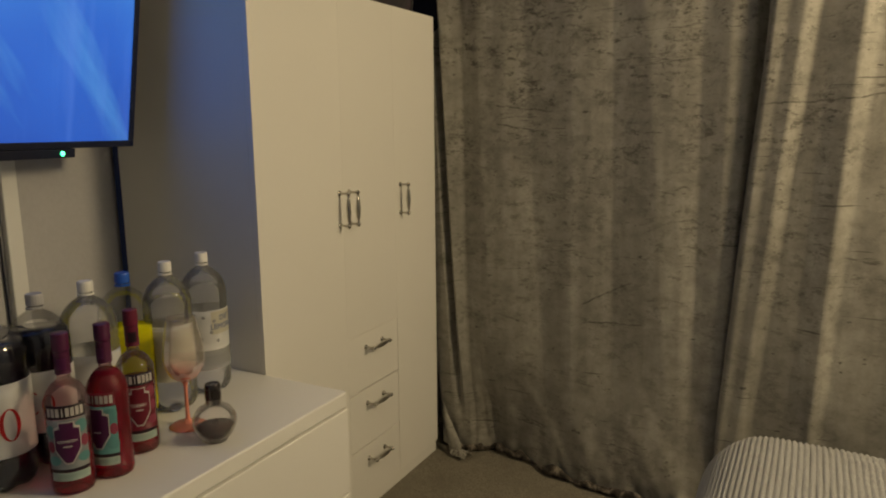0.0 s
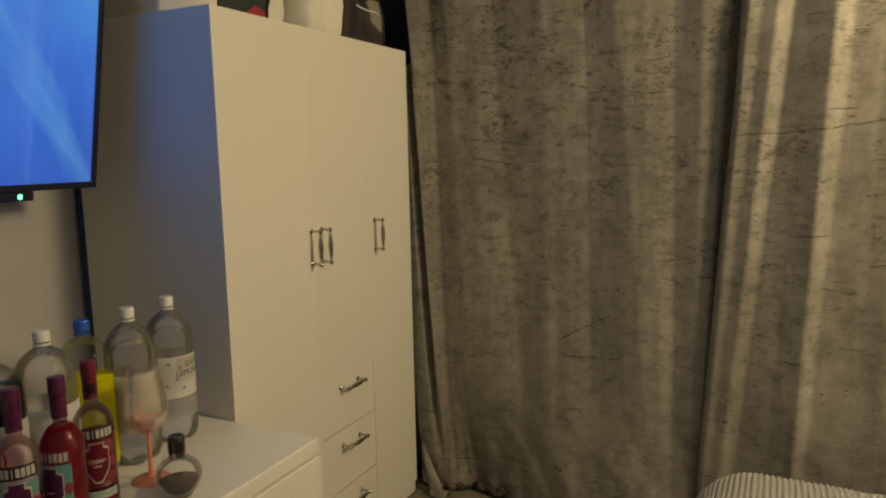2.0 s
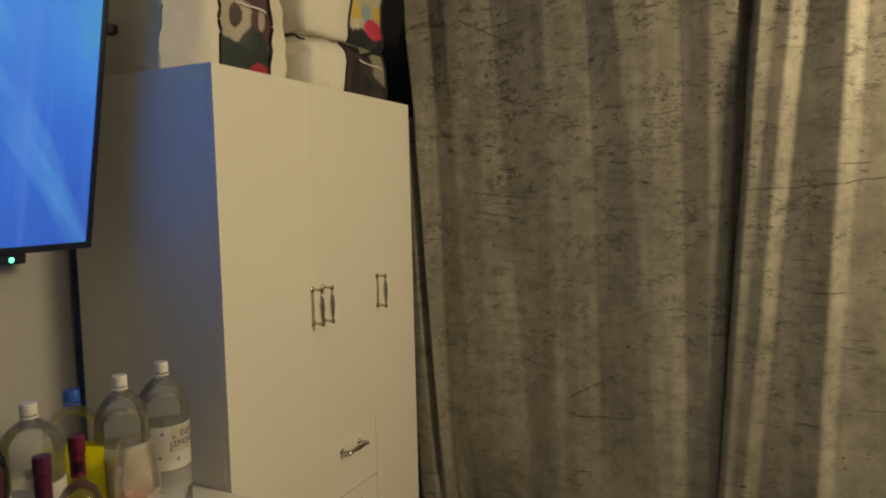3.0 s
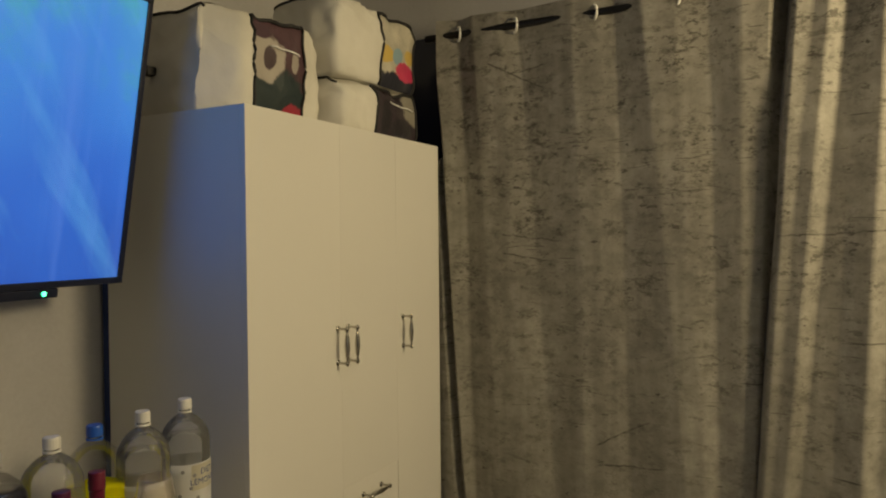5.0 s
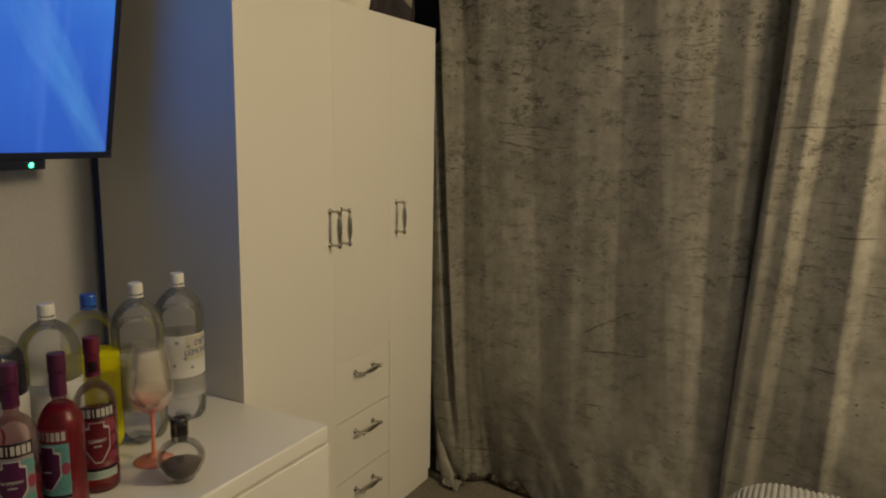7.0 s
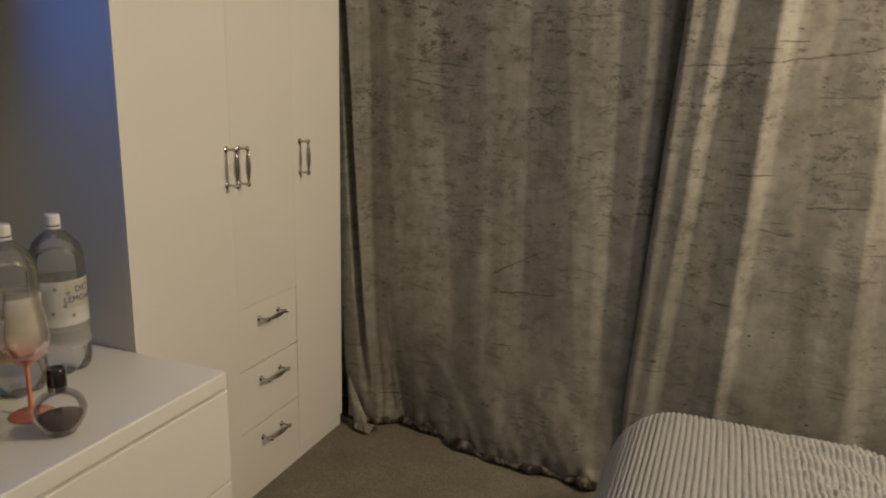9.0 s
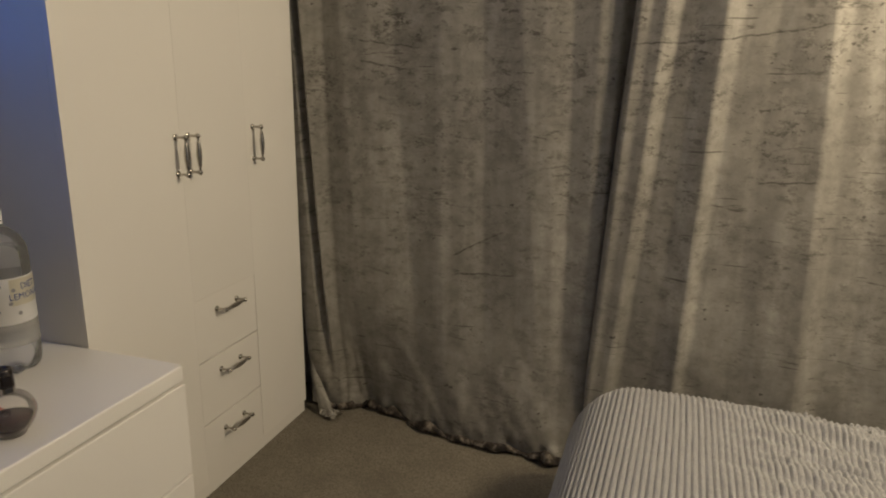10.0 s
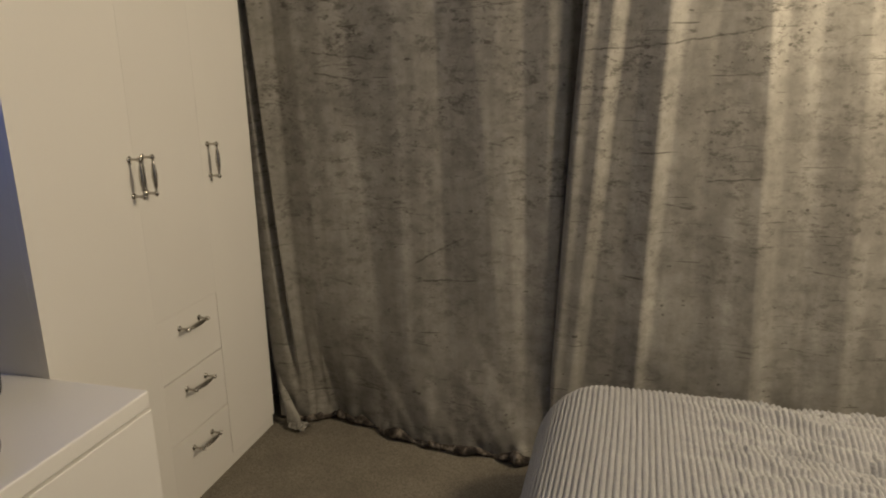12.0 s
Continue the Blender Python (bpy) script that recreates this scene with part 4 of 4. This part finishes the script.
def spirit_bottle(place, seen, glass, drink, fill, cap, shield, band, flavour, label):
    """A round-shouldered spirit bottle with a foil cap, name plate, shield and lower band."""
    b = thing("spirit_bottle", place, label, "bottle", "flavoured spirit bottles")
    b.scale = (0.85, 0.85, 1.02)
    prof = smooth_profile([(0.0, 0.006), (0.026, 0.002), (0.039, 0.0), (0.0440, 0.006), (0.0450, 0.02), (0.0440, 0.06), (0.0445, 0.12), (0.0450, 0.165), (0.042, 0.182), (0.030, 0.200), (0.0165, 0.210), (0.0135, 0.222), (0.0135, 0.285), (0.0, 0.286)], 5)
    part("body", lathe(prof, 40), glass, b, "glass bottle", True)
    inside = [(max(0.0, r - 0.0028), z + 0.003) for r, z in prof if z < fill]
    part("drink", lathe(inside + [(0.0, inside[-1][1])], 40), drink, b, "", True)
    foil = part("cap", lathe(smooth_profile([(0.0165, 0.222), (0.0160, 0.226), (0.0160, 0.262), (0.0172, 0.266), (0.0172, 0.292), (0.0155, 0.297), (0.0, 0.298)], 3), 32), cap, b, "foil-covered screw cap", True)
    part("seal", wrap(0.0162, seen, 0.231, 0.252, 0.010, 0.0006, 6, 10), LABEL_PLUM if cap is CAP_PURPLE else LABEL_BLACK, foil, "dark round seal")
    r = 0.0453
    plate = part("name_plate", wrap(r, seen, 0.1475, 0.1725, 0.042, 0.0006, 3, 20), LABEL_CHERRY if not flavour else LABEL_BLACK, b, "dark name plate with pale bars", True)
    for k in range(8):
        a = seen + math.degrees((k - 3.5) * 0.0096 / r)
        part("bar", wrap(r, a, 0.1520, 0.1680, 0.0036 if k != 3 else 0.0013, 0.0014, 1, 2), LETTER, plate)
    lab = part("label", wrap(r, seen, 0.052, 0.146, 0.043, 0.0004, 4, 24), band, b, "printed front label", True)
    teal = LABEL_CORAL if shield is LABEL_CHERRY else LABEL_TEAL
    part("label_foot", wrap(r, seen, 0.0465, 0.0525, 0.043, 0.0006, 2, 24), LABEL_BLACK, lab)
    for a, z0, z1, w, mat in ((-42, 0.112, 0.136, 0.012, teal), (38, 0.118, 0.142, 0.014, teal), (-38, 0.060, 0.078, 0.014, teal), (40, 0.062, 0.080, 0.013, teal), (44, 0.090, 0.112, 0.009, LABEL_CORAL), (-44, 0.084, 0.106, 0.009, LABEL_CORAL)):
        part("blot", wrap(r, seen + a, z0, z1, lambda t, w=w: w * math.sqrt(max(0.05, 1 - (2 * t - 1) ** 2)), 0.0008, 8, 8), mat, lab)
    s_half = lambda t: 0.0245 * (min(1.0, 0.25 + t * 2.2) if t < 0.5 else (1.0 if t < 0.86 else 0.55))
    edge = lambda t: 0.0268 * (min(1.0, 0.28 + t * 2.2) if t < 0.5 else (1.0 if t < 0.88 else 0.6))
    part("shield_edge", wrap(r, seen, 0.062, 0.142, edge, 0.0010, 22, 10), LETTER, lab)
    sh = part("shield", wrap(r, seen, 0.065, 0.1405, s_half, 0.0016, 22, 10), shield, lab, "dark shield on the label")
    if flavour:
        part("lettering", lettering(flavour, 0.0096 if len(flavour) < 7 else 0.0076, r, seen, 0.103, 0.0024), LETTER, sh, "small pale lettering")
    for k in range(5):
        part("bar", wrap(r, seen + math.degrees((k - 2) * 0.0034 / r), 0.0945, 0.0975, 0.0013, 0.0024, 1, 1), LETTER, sh)
    part("lower_band", wrap(r, seen, 0.030, 0.046, 0.042, 0.0006, 3, 20), LABEL_MINT, b, "pale mint band", True)
    return b


spirit_bottle((0.091, -0.634, CZ), -40, CLEAR_PINK, RED, 0.10, CAP_PURPLE, LABEL_PLUM, LABEL_HAZE, "RASPBERRY", "pink raspberry spirit bottle, part full, with a plum foil cap")
spirit_bottle((0.105, -0.558, CZ), -72, CLEAR_PINK, RED, 0.205, CAP_PURPLE, LABEL_PLUM, LABEL_TEAL, "", "red flavoured spirit bottle with a plum foil cap")
spirit_bottle((0.066, -0.463, CZ), -34, GLASS, RED, 0.152, CAP_CRIMSON, LABEL_CHERRY, LABEL_CHERRY, "CHERRY", "red cherry spirit bottle with a crimson foil cap")


def build_glass():
    g = thing("wine_glass", (0.068, -0.336, CZ), "tall stemmed wine glass, peach tinted with a coral stem", "wine glass")
    g.scale = (1.06, 1.06, 1.02)
    part("foot", lathe(smooth_profile([(0.0, 0.0), (0.036, 0.0), (0.0375, 0.0015), (0.03, 0.005), (0.012, 0.009), (0.0055, 0.016), (0.0, 0.017)], 4), 36), PEACH, g, "coral foot", True)
    part("stem", lathe(smooth_profile([(0.0055, 0.014), (0.0042, 0.03), (0.0038, 0.07), (0.0045, 0.095), (0.0075, 0.105), (0.0, 0.106)], 4), 20), PEACH, g, "coral stem", True)
    bowl = [(0.006, 0.104), (0.018, 0.109), (0.032, 0.122), (0.0415, 0.145), (0.0425, 0.168), (0.039, 0.20), (0.033, 0.232), (0.0305, 0.248)]
    part("cup", lathe(smooth_profile(bowl + [(0.0295, 0.248)] + [(r - 0.0012, z + 0.0006) for r, z in reversed(bowl)], 4), 40), TINT, g, "clear cup fading to peach below", True)


def peach_fade():
    n = Nodes("peach_fade_glass")
    sep = n.add("ShaderNodeSeparateXYZ")
    n.link(n.coords(), sep.inputs[0])
    fade = n.ramp(n.math("DIVIDE", n.math("SUBTRACT", sep.outputs[2], 0.105), 0.062), [(0.05, (0.7, 0.7, 0.7)), (0.55, (0.32, 0.32, 0.32)), (0.9, (0.1, 0.1, 0.1))])
    t, d, m, g, m2, f = (n.add(k) for k in ("ShaderNodeBsdfTransparent", "ShaderNodeBsdfDiffuse", "ShaderNodeMixShader", "ShaderNodeBsdfGlossy", "ShaderNodeMixShader", "ShaderNodeFresnel"))
    t.inputs[0].default_value = (0.99, 0.985, 0.98, 1)
    n.link(n.ramp(n.math("DIVIDE", n.math("SUBTRACT", sep.outputs[2], 0.105), 0.062), [(0.2, (0.78, 0.25, 0.17)), (0.8, (0.80, 0.74, 0.66))]), d.inputs[0])
    g.inputs["Roughness"].default_value = 0.08
    n.link(fade, m.inputs[0])
    n.link(t.outputs[0], m.inputs[1])
    n.link(d.outputs[0], m.inputs[2])
    n.link(n.math("MULTIPLY", f.outputs[0], 0.4), m2.inputs[0])
    n.link(m.outputs[0], m2.inputs[1])
    n.link(g.outputs[0], m2.inputs[2])
    n.link(m2.outputs[0], n.out.inputs["Surface"])
    return n.mat


TINT = peach_fade()
build_glass()


def build_perfume():
    p = thing("perfume_bottle", (0.181, -0.364, CZ), "round clear glass perfume bottle, half full, with a dark cap", "perfume bottle")
    k = 1.15
    prof = smooth_profile([(r * k, z * k) for r, z in [(0.0, 0.0), (0.020, 0.0), (0.022, 0.004), (0.031, 0.014), (0.0400, 0.034), (0.0385, 0.050), (0.029, 0.064), (0.014, 0.071), (0.0125, 0.074), (0.0125, 0.082), (0.0, 0.0825)]], 5)
    part("body", lathe(prof, 40), PLATE_SMOKE, p, "round clear glass", True)
    inside = [(max(0.0, r - 0.004), z + 0.004) for r, z in prof if 0.006 < z < 0.032]
    part("perfume", lathe([(0.0, inside[0][1])] + inside + [(0.0, inside[-1][1])], 40), SMOKE, p, "dark perfume", True)
    part("collar", lathe([(0.0128 * k, 0.073 * k), (0.0146 * k, 0.0735 * k), (0.0146 * k, 0.083 * k), (0.0128 * k, 0.084 * k)], 28), CHROME, p)
    part("cap", lathe(smooth_profile([(r * k, z * k) for r, z in [(0.0, 0.084), (0.0138, 0.084), (0.0148, 0.087), (0.0148, 0.102), (0.0150, 0.1035), (0.0135, 0.1115), (0.009, 0.1115), (0.008, 0.110), (0.0, 0.110)]], 4), 28), painted("dark_metal", (0.10, 0.085, 0.08), 0.16, 0.05, 60, 0, 0.4, 0.85), p, "dark polished cap", True)
    a = radians(-42)
    c = Vector((0.0375 * k * math.cos(a), 0.0375 * k * math.sin(a), 0.053 * k))
    side = Vector((-math.sin(a), math.cos(a), 0))
    part("emblem", tube([c + side * 0.0055 * math.cos(t) + Vector((-0.002 * math.cos(a), -0.002 * math.sin(a), 1)) * 0.0055 * math.sin(t) for t in span(0, 6.0, 18)], 0.0012, 6, True), LABEL_BLACK, p, "small dark ring mark", True)


build_perfume()
